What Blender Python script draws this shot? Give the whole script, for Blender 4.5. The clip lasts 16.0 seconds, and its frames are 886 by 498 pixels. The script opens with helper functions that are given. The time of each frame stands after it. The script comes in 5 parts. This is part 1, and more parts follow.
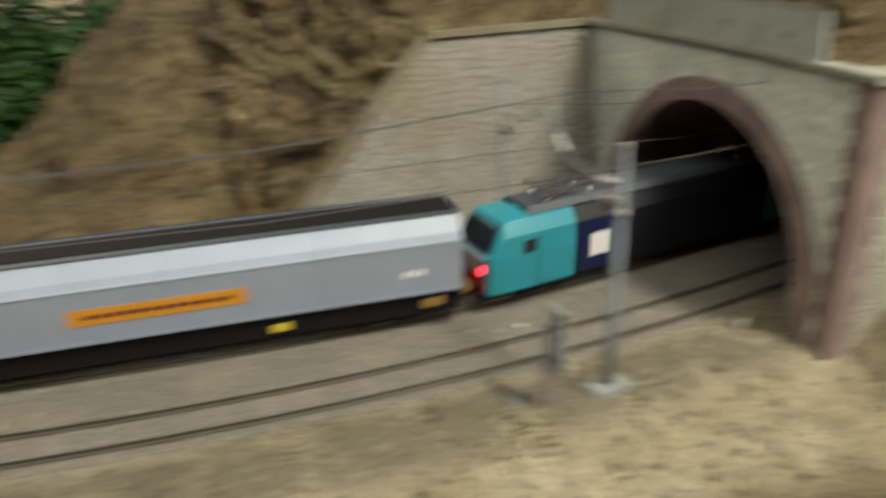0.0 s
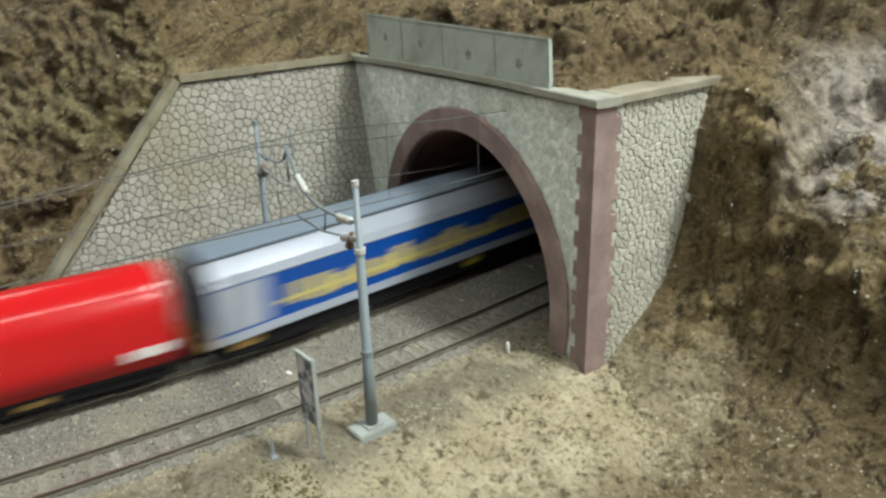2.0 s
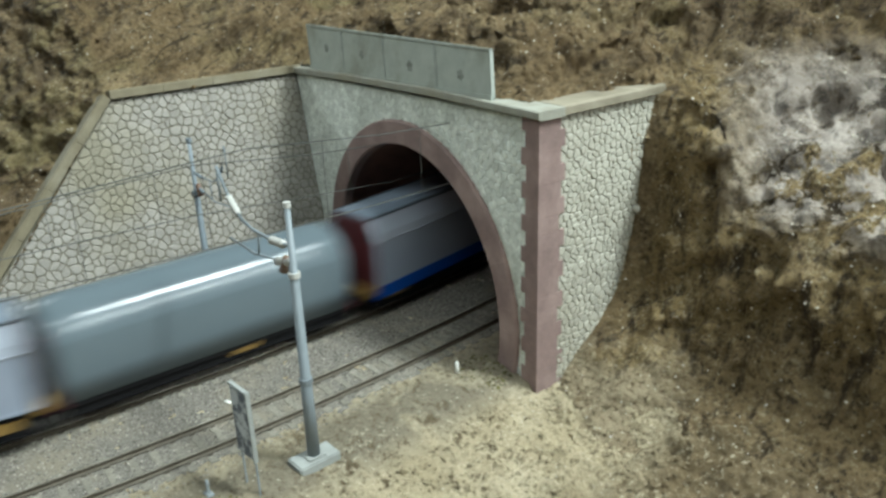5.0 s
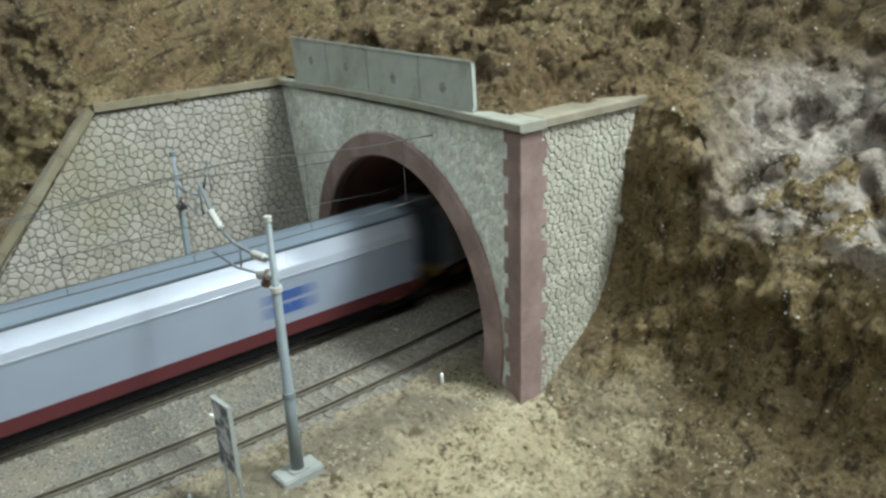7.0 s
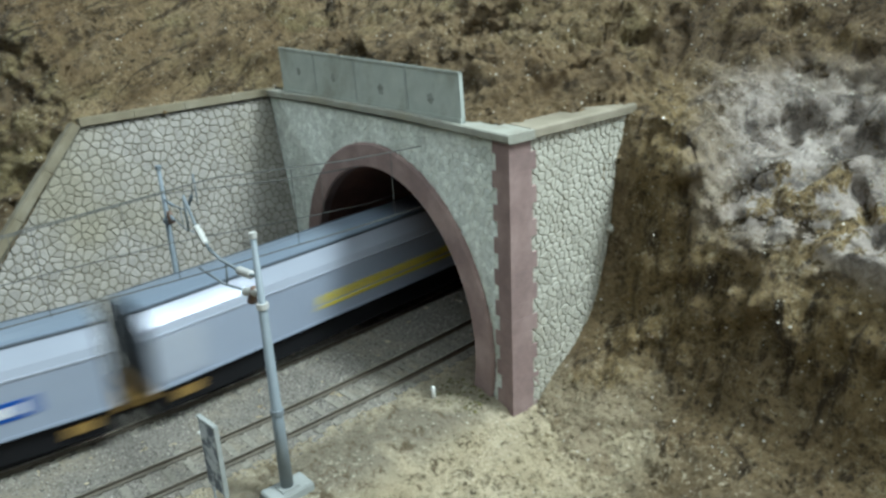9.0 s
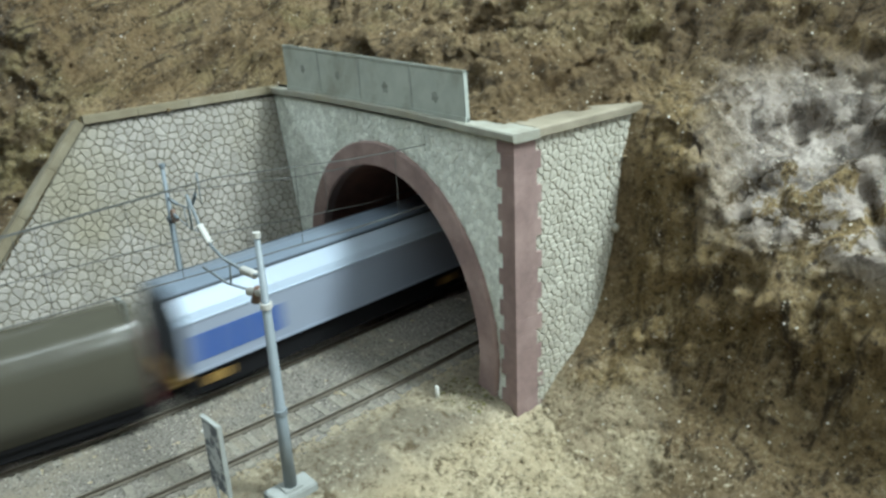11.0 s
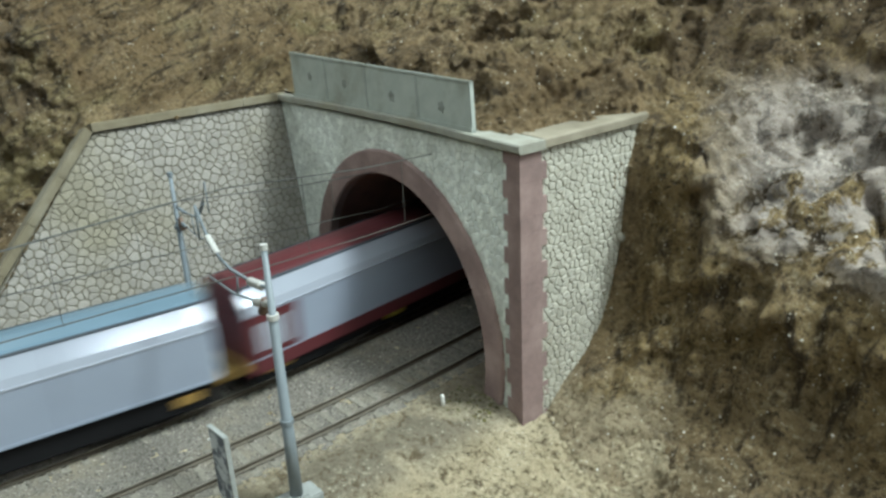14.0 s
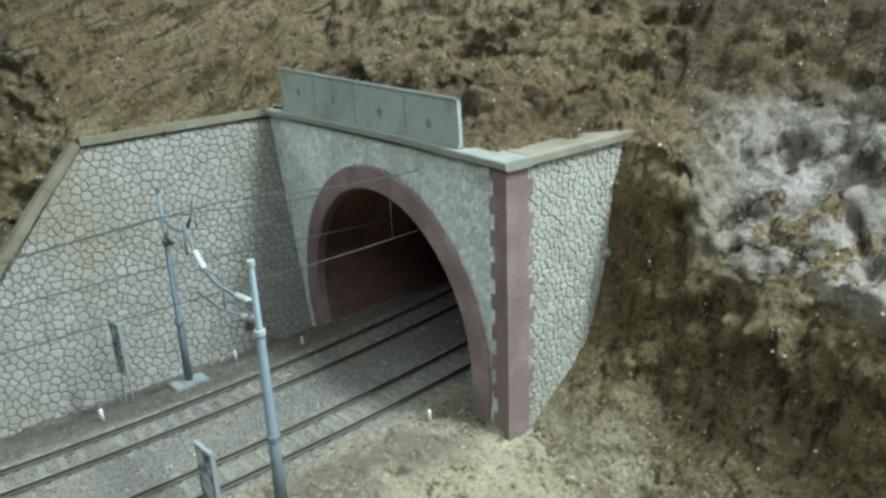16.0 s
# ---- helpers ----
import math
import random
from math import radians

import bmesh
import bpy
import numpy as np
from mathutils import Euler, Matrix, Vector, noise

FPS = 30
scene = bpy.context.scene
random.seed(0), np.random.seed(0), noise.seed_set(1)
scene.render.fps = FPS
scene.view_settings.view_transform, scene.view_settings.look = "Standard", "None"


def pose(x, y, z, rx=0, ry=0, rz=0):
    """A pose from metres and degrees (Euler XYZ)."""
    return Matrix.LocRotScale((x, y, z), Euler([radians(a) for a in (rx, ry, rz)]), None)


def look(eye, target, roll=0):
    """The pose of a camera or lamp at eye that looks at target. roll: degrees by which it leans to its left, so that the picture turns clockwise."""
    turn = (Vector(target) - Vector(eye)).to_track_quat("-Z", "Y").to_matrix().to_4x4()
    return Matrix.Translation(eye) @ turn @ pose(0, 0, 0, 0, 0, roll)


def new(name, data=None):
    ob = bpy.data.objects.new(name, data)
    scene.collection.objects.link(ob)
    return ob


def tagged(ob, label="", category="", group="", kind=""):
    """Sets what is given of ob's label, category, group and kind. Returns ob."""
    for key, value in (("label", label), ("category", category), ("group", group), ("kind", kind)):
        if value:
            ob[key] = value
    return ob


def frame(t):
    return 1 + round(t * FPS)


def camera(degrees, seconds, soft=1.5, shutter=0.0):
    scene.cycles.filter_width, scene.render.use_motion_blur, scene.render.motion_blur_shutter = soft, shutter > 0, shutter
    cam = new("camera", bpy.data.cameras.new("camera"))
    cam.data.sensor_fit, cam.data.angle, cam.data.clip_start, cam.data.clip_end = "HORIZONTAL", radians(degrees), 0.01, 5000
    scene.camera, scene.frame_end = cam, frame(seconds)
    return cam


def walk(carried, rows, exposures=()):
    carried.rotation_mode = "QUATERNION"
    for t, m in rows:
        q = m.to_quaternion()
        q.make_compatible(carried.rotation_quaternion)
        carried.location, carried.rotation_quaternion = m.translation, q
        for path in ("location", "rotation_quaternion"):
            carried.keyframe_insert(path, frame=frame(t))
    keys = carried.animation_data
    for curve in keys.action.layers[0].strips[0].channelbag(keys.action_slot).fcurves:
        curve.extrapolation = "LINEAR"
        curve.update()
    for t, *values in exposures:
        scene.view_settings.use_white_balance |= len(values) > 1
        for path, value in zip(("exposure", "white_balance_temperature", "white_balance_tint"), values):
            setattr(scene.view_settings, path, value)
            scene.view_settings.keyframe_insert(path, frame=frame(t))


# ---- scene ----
cam = camera(57.50, 16.0, soft=2.7, shutter=1.2)
MM = 0.001
# seconds; eye in millimetres; yaw to the right of +y, pitch and roll in degrees
ROWS = [
    (0, 312.6, -244.6, 170.8, -69.76, -23.93, -1.06),
    (0.3, 312.3, -227.8, 170.1, -63.11, -23.05, 0.27),
    (0.5, 312.2, -217.5, 169.7, -60.37, -22.02, -1.23),
    (0.7, 316.0, -212.0, 170.1, -59.33, -21.64, -1.34),
    (1, 317.6, -210.9, 170.5, -58.63, -21.50, -1.29),
    (1.5, 319.0, -208.6, 169.7, -57.91, -21.87, -1.50),
    (2, 321.0, -208.4, 170.0, -57.87, -21.87, -1.62),
    (2.5, 322.0, -208.8, 169.1, -57.32, -21.76, -1.57),
    (3, 318.4, -210.3, 169.0, -56.99, -21.58, -1.37),
    (3.5, 313.8, -207.7, 166.9, -56.69, -21.67, -1.49),
    (4, 313.4, -202.1, 167.8, -55.91, -21.72, -1.56),
    (6.5, 318.2, -192.2, 171.8, -54.61, -21.25, -2.23),
    (7, 317.3, -191.9, 171.9, -54.51, -21.03, -2.20),
    (7.5, 318.2, -191.2, 172.6, -54.39, -20.92, -2.38),
    (8, 318.7, -189.9, 173.1, -54.18, -20.90, -2.45),
    (8.5, 317.4, -188.1, 173.1, -54.16, -20.75, -2.47),
    (9, 315.7, -187.4, 173.5, -54.20, -20.72, -2.80),
    (11.5, 314.0, -186.6, 175.0, -54.52, -21.02, -2.77),
    (12, 313.7, -187.4, 176.0, -54.56, -20.92, -2.74),
    (12.5, 314.4, -187.0, 176.4, -54.68, -20.97, -2.65),
    (13, 315.2, -185.9, 177.0, -54.69, -21.06, -2.68),
    (13.5, 315.2, -185.7, 177.2, -54.78, -21.07, -2.76),
    (14, 314.2, -186.2, 178.5, -54.96, -21.02, -2.80),
    (14.5, 314.1, -186.4, 179.5, -54.74, -20.96, -2.82),
    (15, 315.7, -185.4, 181.3, -54.57, -20.49, -2.69),
    (15.5, 316.7, -185.4, 181.4, -53.97, -19.67, -2.09),
    (16, 315.6, -186.4, 180.0, -54.05, -20.12, -2.32),
]


def eye_pose(x, y, z, yaw, pitch, roll):
    a, b = radians(yaw), radians(pitch)
    eye = Vector((x, y, z)) * MM
    return look(eye, eye + Vector((math.sin(a) * math.cos(b), math.cos(a) * math.cos(b), math.sin(b))), roll)


EXPOSURES = [(0, -0.38, 6800, 8), (0.5, -0.42, 6400, 5), (1, -0.2, 6050, 3), (2, -0.02, 5850, 2), (2.5, 0.12, 5550, -1), (3.5, 0.12, 5100, -4),
             (4.2, 0.1, 5450, -2), (7, -0.08, 5550, 0), (9, -0.06, 5200, -1), (11.5, 0.12, 5350, -2), (12.5, -0.04, 5000, -4), (14, -0.05, 5450, -1), (15, -0.12, 5750, -1), (15.5, -0.06, 5500, -4), (16, -0.02, 5050, -4)]
walk(cam, [(t, eye_pose(*row)) for t, *row in ROWS], EXPOSURES)

# ---- world, lamps, exposure ----
world = bpy.data.worlds.new("room_air")
scene.world = world
world.use_nodes = True
world.node_tree.nodes["Background"].inputs[0].default_value = (0.9, 0.95, 0.88, 1)
world.node_tree.nodes["Background"].inputs[1].default_value = 0.02


def tube_or_fill_lamp(x, y, z, turn, watts, long=1.5, wide=0.16):
    lamp = bpy.data.lights.new("tube_or_fill_light", "AREA")
    lamp.shape, lamp.size, lamp.size_y, lamp.energy = "RECTANGLE", long, wide, watts
    lamp.color = (1.0, 0.96, 0.86)
    ob = new("tube_or_fill_light", lamp)
    ob.matrix_basis = pose(x, y, z, 0, 0, turn)
    return ob


# the second and third are unseen fills, added to brighten the portal front
TUBES_AND_FILLS = [(0.70, 0.40, 1.20, 20, 36.5, 0.65, 0.16), (0.7, -0.62, 1.3, 70, 14.0, 1.5, 0.16), (-1.6, -0.9, 1.3, 70, 30.0, 1.5, 0.16),
         (1.74, 1.55, 1.2, 98, 70.0, 3.0, 0.08)]
for lamp_row in TUBES_AND_FILLS:
    tube_or_fill_lamp(*lamp_row)


# ---- materials ----
def material(name, base, rough=0.7, metal=0.0, second=None, scale=200.0, amount=0.5, third=None, scale3=30.0, bump=0.0, bump_scale=600.0,
             spread=0.0, spec=0.5, detail=6.0, grains=0.0):
    """Base colour broken up by two noises at real size, with relief; spread varies it from piece to piece."""
    m = bpy.data.materials.new(name)
    m.use_nodes = True
    nt = m.node_tree
    bsdf = nt.nodes["Principled BSDF"]
    bsdf.inputs["Roughness"].default_value, bsdf.inputs["Metallic"].default_value = rough, metal
    bsdf.inputs["Specular IOR Level"].default_value = spec
    geo = nt.nodes.new("ShaderNodeNewGeometry")
    tex = nt.nodes.new("ShaderNodeTexCoord")
    place = tex.outputs["Object"] if spread < 0 else geo.outputs["Position"]

    def noise_node(s, d):
        n = nt.nodes.new("ShaderNodeTexNoise")
        n.inputs["Scale"].default_value, n.inputs["Detail"].default_value, n.inputs["Roughness"].default_value = s, d, 0.6
        nt.links.new(place, n.inputs["Vector"])
        return n

    def mixed(a, b, fac, mode="MIX"):
        x = nt.nodes.new("ShaderNodeMix")
        x.data_type, x.blend_type = "RGBA", mode
        for value, socket in ((a, x.inputs[6]), (b, x.inputs[7]), (fac, x.inputs[0])):
            if isinstance(value, (tuple, float, int)):
                socket.default_value = (*value, 1) if isinstance(value, tuple) else value
            else:
                nt.links.new(value, socket)
        return x.outputs[2]

    def ramp(src, lo, hi):
        r = nt.nodes.new("ShaderNodeMapRange")
        r.inputs[1].default_value, r.inputs[2].default_value = lo, hi
        nt.links.new(src, r.inputs[0])
        return r.outputs[0]

    colour = base
    if second:
        colour = mixed(base, second, ramp(noise_node(scale, detail).outputs[0], 0.5 - 0.5 * (1.05 - amount), 0.5 + 0.5 * (1.05 - amount)))
    if third:
        colour = mixed(colour, third, ramp(noise_node(scale3, 4.0).outputs[0], 0.48, 0.68))
    if spread > 0:
        info = nt.nodes.new("ShaderNodeObjectInfo")
        hsv = nt.nodes.new("ShaderNodeHueSaturation")
        r = nt.nodes.new("ShaderNodeMapRange")
        r.inputs[3].default_value, r.inputs[4].default_value = 1 - spread, 1 + spread
        nt.links.new(info.outputs["Random"], r.inputs[0])
        nt.links.new(r.outputs[0], hsv.inputs["Value"])
        if isinstance(colour, tuple):
            hsv.inputs["Color"].default_value = (*colour, 1)
        else:
            nt.links.new(colour, hsv.inputs["Color"])
        colour = hsv.outputs[0]
    if grains:
        vary = nt.nodes.new("ShaderNodeHueSaturation")
        r = nt.nodes.new("ShaderNodeMapRange")
        r.inputs[3].default_value, r.inputs[4].default_value = 1 - grains, 1 + grains
        nt.links.new(geo.outputs["Random Per Island"], r.inputs[0])
        nt.links.new(r.outputs[0], vary.inputs["Value"])
        nt.links.new(colour, vary.inputs["Color"])
        colour = vary.outputs[0]
    if isinstance(colour, tuple):
        bsdf.inputs["Base Color"].default_value = (*colour, 1)
    else:
        nt.links.new(colour, bsdf.inputs["Base Color"])
    if bump:
        b = nt.nodes.new("ShaderNodeBump")
        b.inputs["Strength"].default_value, b.inputs["Distance"].default_value = bump, 0.0006
        nt.links.new(noise_node(bump_scale, 5.0).outputs[0], b.inputs["Height"])
        nt.links.new(b.outputs[0], bsdf.inputs["Normal"])
    return m


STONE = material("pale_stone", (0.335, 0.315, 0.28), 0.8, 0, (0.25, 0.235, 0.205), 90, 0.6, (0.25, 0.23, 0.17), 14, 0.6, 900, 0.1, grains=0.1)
# lighter copy of the wing stone: the side wall's light is in its colour
SIDE_STONE = material("lit_side_stone", (0.46, 0.445, 0.375), 0.8, 0, (0.34, 0.325, 0.265), 90, 0.6, (0.30, 0.28, 0.22), 14, 0.6, 900, 0.14)
# portal front stone and mortar, coloured brighter to make up for weak front light
STONE_FRONT = material("lit_greenish_stone", (0.85, 0.88, 0.82), 0.8, 0, (0.58, 0.61, 0.55), 260, 0.75, (0.50, 0.53, 0.47), 24, 0.6, 900, 0.12, grains=0.12)
BOARD_JOINT = material("panel_joint", (0.34, 0.365, 0.33), 0.6, 0, (0.25, 0.27, 0.24), 120, 0.6)
FRONT_MORTAR = material("lit_pale_mortar", (0.62, 0.645, 0.59), 0.9, 0, (0.46, 0.48, 0.43), 220, 0.6, (0.36, 0.38, 0.32), 24, 0.5, 1200)
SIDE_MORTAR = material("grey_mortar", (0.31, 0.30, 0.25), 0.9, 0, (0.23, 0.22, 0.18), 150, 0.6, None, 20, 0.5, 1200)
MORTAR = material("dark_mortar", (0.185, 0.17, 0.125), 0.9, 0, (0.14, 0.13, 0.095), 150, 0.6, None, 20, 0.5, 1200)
COPING = material("coping_concrete", (0.19, 0.165, 0.105), 0.8, 0, (0.14, 0.12, 0.075), 120, 0.6, (0.25, 0.23, 0.17), 25, 0.4, 900)
CORNICE = material("pale_coping_concrete", (0.38, 0.385, 0.33), 0.75, 0, (0.23, 0.22, 0.175), 90, 0.6, (0.30, 0.28, 0.2), 18, 0.4, 900)
BOARD = material("grey_panel", (0.42, 0.45, 0.40), 0.6, 0, (0.33, 0.36, 0.32), 120, 0.6, (0.24, 0.25, 0.2), 40, 0.15, 900)
RED_STONE = material("red_sandstone", (0.255, 0.18, 0.165), 0.85, 0, (0.205, 0.145, 0.132), 350, 0.6, (0.34, 0.25, 0.225), 40, 0.5, 1200, 0.04)
LINING = material("tunnel_lining", (0.20, 0.105, 0.08), 0.8, 0, (0.12, 0.065, 0.052), 120, 0.6, None, 20, 0.3, 800)
BALLAST = material("ballast_grit", (0.265, 0.245, 0.21), 0.9, 0, (0.095, 0.087, 0.07), 900, 0.75, (0.25, 0.22, 0.16), 25, 1.0, 1600, 0)
GRIT = material("ballast_stone", (0.325, 0.305, 0.265), 0.9, 0, (0.17, 0.155, 0.13), 700, 0.7, None, 20, 0, 900, 0, grains=0.65)
RAIL = material("rusty_rail", (0.10, 0.085, 0.06), 0.55, 0.3, (0.06, 0.05, 0.035), 300, 0.6, None, 20, 0.2, 1500)
RAIL_TOP = material("worn_rail_head", (0.50, 0.47, 0.40), 0.35, 0.8, (0.25, 0.22, 0.17), 80, 0.6)
SLEEPER = material("sleeper", (0.275, 0.255, 0.21), 0.85, 0, (0.15, 0.14, 0.11), 700, 0.6, None, 20, 0.4, 1500, 0.15)
MAST = material("mast_paint", (0.22, 0.25, 0.27), 0.5, 0.1, (0.165, 0.19, 0.205), 150, 0.5, None, 20, 0.1, 900)
WIRE = material("catenary_wire", (0.13, 0.13, 0.12), 0.5, 0.6)
INSULATOR = material("insulator", (0.48, 0.48, 0.45), 0.3)
BROWN_INSULATOR = material("brown_insulator", (0.16, 0.10, 0.07), 0.3)
SIDE_COPING = material("beige_coping", (0.21, 0.185, 0.13), 0.8, 0, (0.15, 0.13, 0.09), 110, 0.6, (0.30, 0.27, 0.20), 22, 0.4, 900)
FAR_MAST = material("dull_mast_paint", (0.20, 0.235, 0.26), 0.5, 0.1, (0.15, 0.175, 0.195), 150, 0.5)
CONCRETE = material("concrete_foot", (0.31, 0.325, 0.31), 0.8, 0, (0.23, 0.24, 0.225), 200, 0.5, None, 20, 0.3, 900)
WHITE = material("white_post", (0.75, 0.75, 0.70), 0.6)
SIGN_BACK = material("sign_grey", (0.30, 0.33, 0.34), 0.6, 0, (0.20, 0.22, 0.23), 300, 0.5)
SIGN_FACE = material("sign_face", (0.09, 0.105, 0.13), 0.6, 0, (0.50, 0.53, 0.55), 300, 0.92, None, 20, 0, 900, 0, 0.5, 3.0)
CHAIR_SHADE = material("rail_chair", (0.05, 0.042, 0.03), 0.8, 0, (0.09, 0.08, 0.06), 500, 0.6)
STAIN = material("board_stain", (0.16, 0.17, 0.14), 0.8, 0, (0.26, 0.28, 0.25), 500, 0.8)
BLACK = material("underframe_black", (0.007, 0.007, 0.008), 0.7, spec=0.2)
STEEL = material("wheel_steel", (0.10, 0.09, 0.08), 0.4, 0.8)
PLASTER = material("room_plaster", (0.15, 0.145, 0.13), 0.9, 0, (0.12, 0.115, 0.10), 4, 0.5)
CARPET = material("room_floor", (0.16, 0.15, 0.14), 0.9, 0, (0.11, 0.10, 0.10), 20, 0.5)


def soil_material(name, light, mid, dark, pale=None, damp=None, flock=None, glow=(0.5, 0.43, 0.29), olive=None):
    """Clumped earth: fine crumbs, broad stains and scattered bright grains; pale adds a bare chalky patch on the rock ledge."""
    m = bpy.data.materials.new(name)
    m.use_nodes = True
    nt = m.node_tree
    bsdf = nt.nodes["Principled BSDF"]
    bsdf.inputs["Roughness"].default_value = 0.75
    bsdf.inputs["Specular IOR Level"].default_value = 0.35
    geo = nt.nodes.new("ShaderNodeNewGeometry")

    def tex(kind, scale, detail=6.0, rough=0.62, warp=0.0):
        n = nt.nodes.new(kind)
        n.inputs["Scale"].default_value = scale
        if kind == "ShaderNodeTexNoise":
            n.inputs["Detail"].default_value, n.inputs["Roughness"].default_value = detail, rough
            n.inputs["Distortion"].default_value = warp
        nt.links.new(geo.outputs["Position"], n.inputs["Vector"])
        return n

    def mapped(src, lo, hi):
        r = nt.nodes.new("ShaderNodeMapRange")
        r.inputs[1].default_value, r.inputs[2].default_value = lo, hi
        nt.links.new(src, r.inputs[0])
        return r.outputs[0]

    def mix(a, b, fac):
        x = nt.nodes.new("ShaderNodeMix")
        x.data_type = "RGBA"
        for value, socket in ((a, x.inputs[6]), (b, x.inputs[7]), (fac, x.inputs[0])):
            if isinstance(value, tuple):
                socket.default_value = (*value, 1)
            else:
                nt.links.new(value, socket)
        return x.outputs[2]

    def times(a, b):
        x = nt.nodes.new("ShaderNodeMath")
        x.operation = "MULTIPLY"
        nt.links.new(a, x.inputs[0])
        nt.links.new(b, x.inputs[1])
        return x.outputs[0]

    broad = tex("ShaderNodeTexNoise", 18, 5, 0.6, 0.2)
    clump = tex("ShaderNodeTexNoise", 120, 8, 0.7, 0.1)
    crumb = tex("ShaderNodeTexNoise", 480, 6, 0.72)
    colour = mix(mid, light, mapped(broad.outputs[0], 0.42, 0.66))
    if olive:
        colour = mix(colour, olive, mapped(tex("ShaderNodeTexNoise", 13, 4, 0.6, 0.5).outputs[0], 0.50, 0.64))
    xyz = nt.nodes.new("ShaderNodeSeparateXYZ")
    nt.links.new(geo.outputs["Position"], xyz.inputs[0])
    # across the slope: x, pushed on by the depth behind the side wall
    behind = nt.nodes.new("ShaderNodeMath")
    behind.operation, behind.inputs[1].default_value = "SUBTRACT", 0.06
    nt.links.new(xyz.outputs[1], behind.inputs[0])
    ahead = nt.nodes.new("ShaderNodeMath")
    ahead.operation, ahead.inputs[1].default_value = "MAXIMUM", 0.0
    nt.links.new(behind.outputs[0], ahead.inputs[0])
    across = nt.nodes.new("ShaderNodeMath")
    across.operation, across.inputs[1].default_value = "MULTIPLY_ADD", 0.7
    nt.links.new(ahead.outputs[0], across.inputs[0])
    nt.links.new(xyz.outputs[0], across.inputs[2])
    if damp:
        wet = mapped(across.outputs[0], damp[1], damp[2])
        if pale:
            wet = times(wet, mapped(xyz.outputs[2], -0.004, 0.022))
        wet = times(wet, mapped(tex("ShaderNodeTexNoise", 26, 6, 0.65, 0.4).outputs[0], 0.26, 0.46))
        colour = mix(colour, damp[0], wet)
    if flock:
        far = nt.nodes.new("ShaderNodeVectorMath")
        far.operation = "DISTANCE"
        nt.links.new(geo.outputs["Position"], far.inputs[0])
        far.inputs[1].default_value = (-1.10045, -0.1735, 0.0)
        band = times(mapped(far.outputs["Value"], 1.165, 1.180), mapped(far.outputs["Value"], 1.213, 1.200))
        band = times(band, mapped(tex("ShaderNodeTexNoise", 45, 5, 0.6, 0.3).outputs[0], 0.25, 0.5))
        colour = mix(colour, flock, band)
        # grey-brown fines along the foot of the wall
        colour = mix(colour, (0.215, 0.19, 0.155), times(mapped(far.outputs["Value"], 1.100, 1.088), mapped(far.outputs["Value"], 0.985, 1.015)))
    if olive:
        # beds of darker earth along the strata, with ledge underside shade in the colour
        tilt = nt.nodes.new("ShaderNodeMapping")
        tilt.inputs["Rotation"].default_value = (-0.34, 0.12, 0.0)
        nt.links.new(geo.outputs["Position"], tilt.inputs["Vector"])
        lay = nt.nodes.new("ShaderNodeMapping")
        lay.inputs["Scale"].default_value = (0.36, 0.34, 1.5)
        nt.links.new(tilt.outputs[0], lay.inputs["Vector"])
        beds = tex("ShaderNodeTexNoise", 62, 8, 0.68, 0.6)
        nt.links.new(lay.outputs[0], beds.inputs["Vector"])
        colour = mix(colour, tuple(0.5 * (a + b) for a, b in zip(dark, mid)), times(mapped(beds.outputs[0], 0.51, 0.41), mapped(across.outputs[0], 0.118, 0.096)))
    # hollows between clumps darkened: crevice shade put into the colour
    colour = mix(colour, dark, mapped(clump.outputs[0], 0.45, 0.35))
    if olive:
        # the old cutting behind the wing wall: crevice shade painted as dark drawn-out lines
        seam_shade = tex("ShaderNodeTexNoise", 74, 9, 0.74, 1.4)
        nt.links.new(lay.outputs[0], seam_shade.inputs["Vector"])
        colour = mix(colour, dark, times(mapped(seam_shade.outputs[0], 0.47, 0.38), mapped(xyz.outputs[0], 0.07, -0.02)))
    spots = mix(colour, dark, mapped(crumb.outputs[0], 0.47, 0.31))
    lit = mapped(tex("ShaderNodeTexNoise", 38, 5, 0.6).outputs[0], 0.40, 0.60)
    spots = mix(spots, glow, times(mapped(crumb.outputs[0], 0.55, 0.72), lit))
    if olive:
        # the damp face is streaked downhill and full of small crumbs
        fall = nt.nodes.new("ShaderNodeMapping")
        fall.inputs["Scale"].default_value = (1.0, 0.6, 0.22)
        nt.links.new(geo.outputs["Position"], fall.inputs["Vector"])
        streak = tex("ShaderNodeTexNoise", 150, 6, 0.65, 0.5)
        nt.links.new(fall.outputs[0], streak.inputs["Vector"])
        beyond = mapped(across.outputs[0], 0.098, 0.108)
        spots = mix(spots, dark, times(beyond, mapped(streak.outputs[0], 0.47, 0.36)))
        fleck = tex("ShaderNodeTexNoise", 330, 4, 0.75, 0.4)
        spots = mix(spots, dark, times(beyond, mapped(fleck.outputs[0], 0.44, 0.34)))
        spots = mix(spots, glow, times(beyond, mapped(fleck.outputs[0], 0.56, 0.66)))
    if pale:
        # pale sand run out over the foot of the slope
        sandy = times(times(mapped(across.outputs[0], 0.094, 0.102), mapped(across.outputs[0], 0.156, 0.134)), mapped(xyz.outputs[2], 0.020, -0.002))
        sandy = times(sandy, mapped(tex("ShaderNodeTexNoise", 42, 7, 0.7, 0.5).outputs[0], 0.38, 0.50))
        spots = mix(spots, mix((0.40, 0.33, 0.21), (0.22, 0.165, 0.095), mapped(crumb.outputs[0], 0.50, 0.38)), sandy)
        # darker brown above the ledge
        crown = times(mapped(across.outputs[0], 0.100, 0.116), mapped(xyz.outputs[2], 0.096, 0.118))
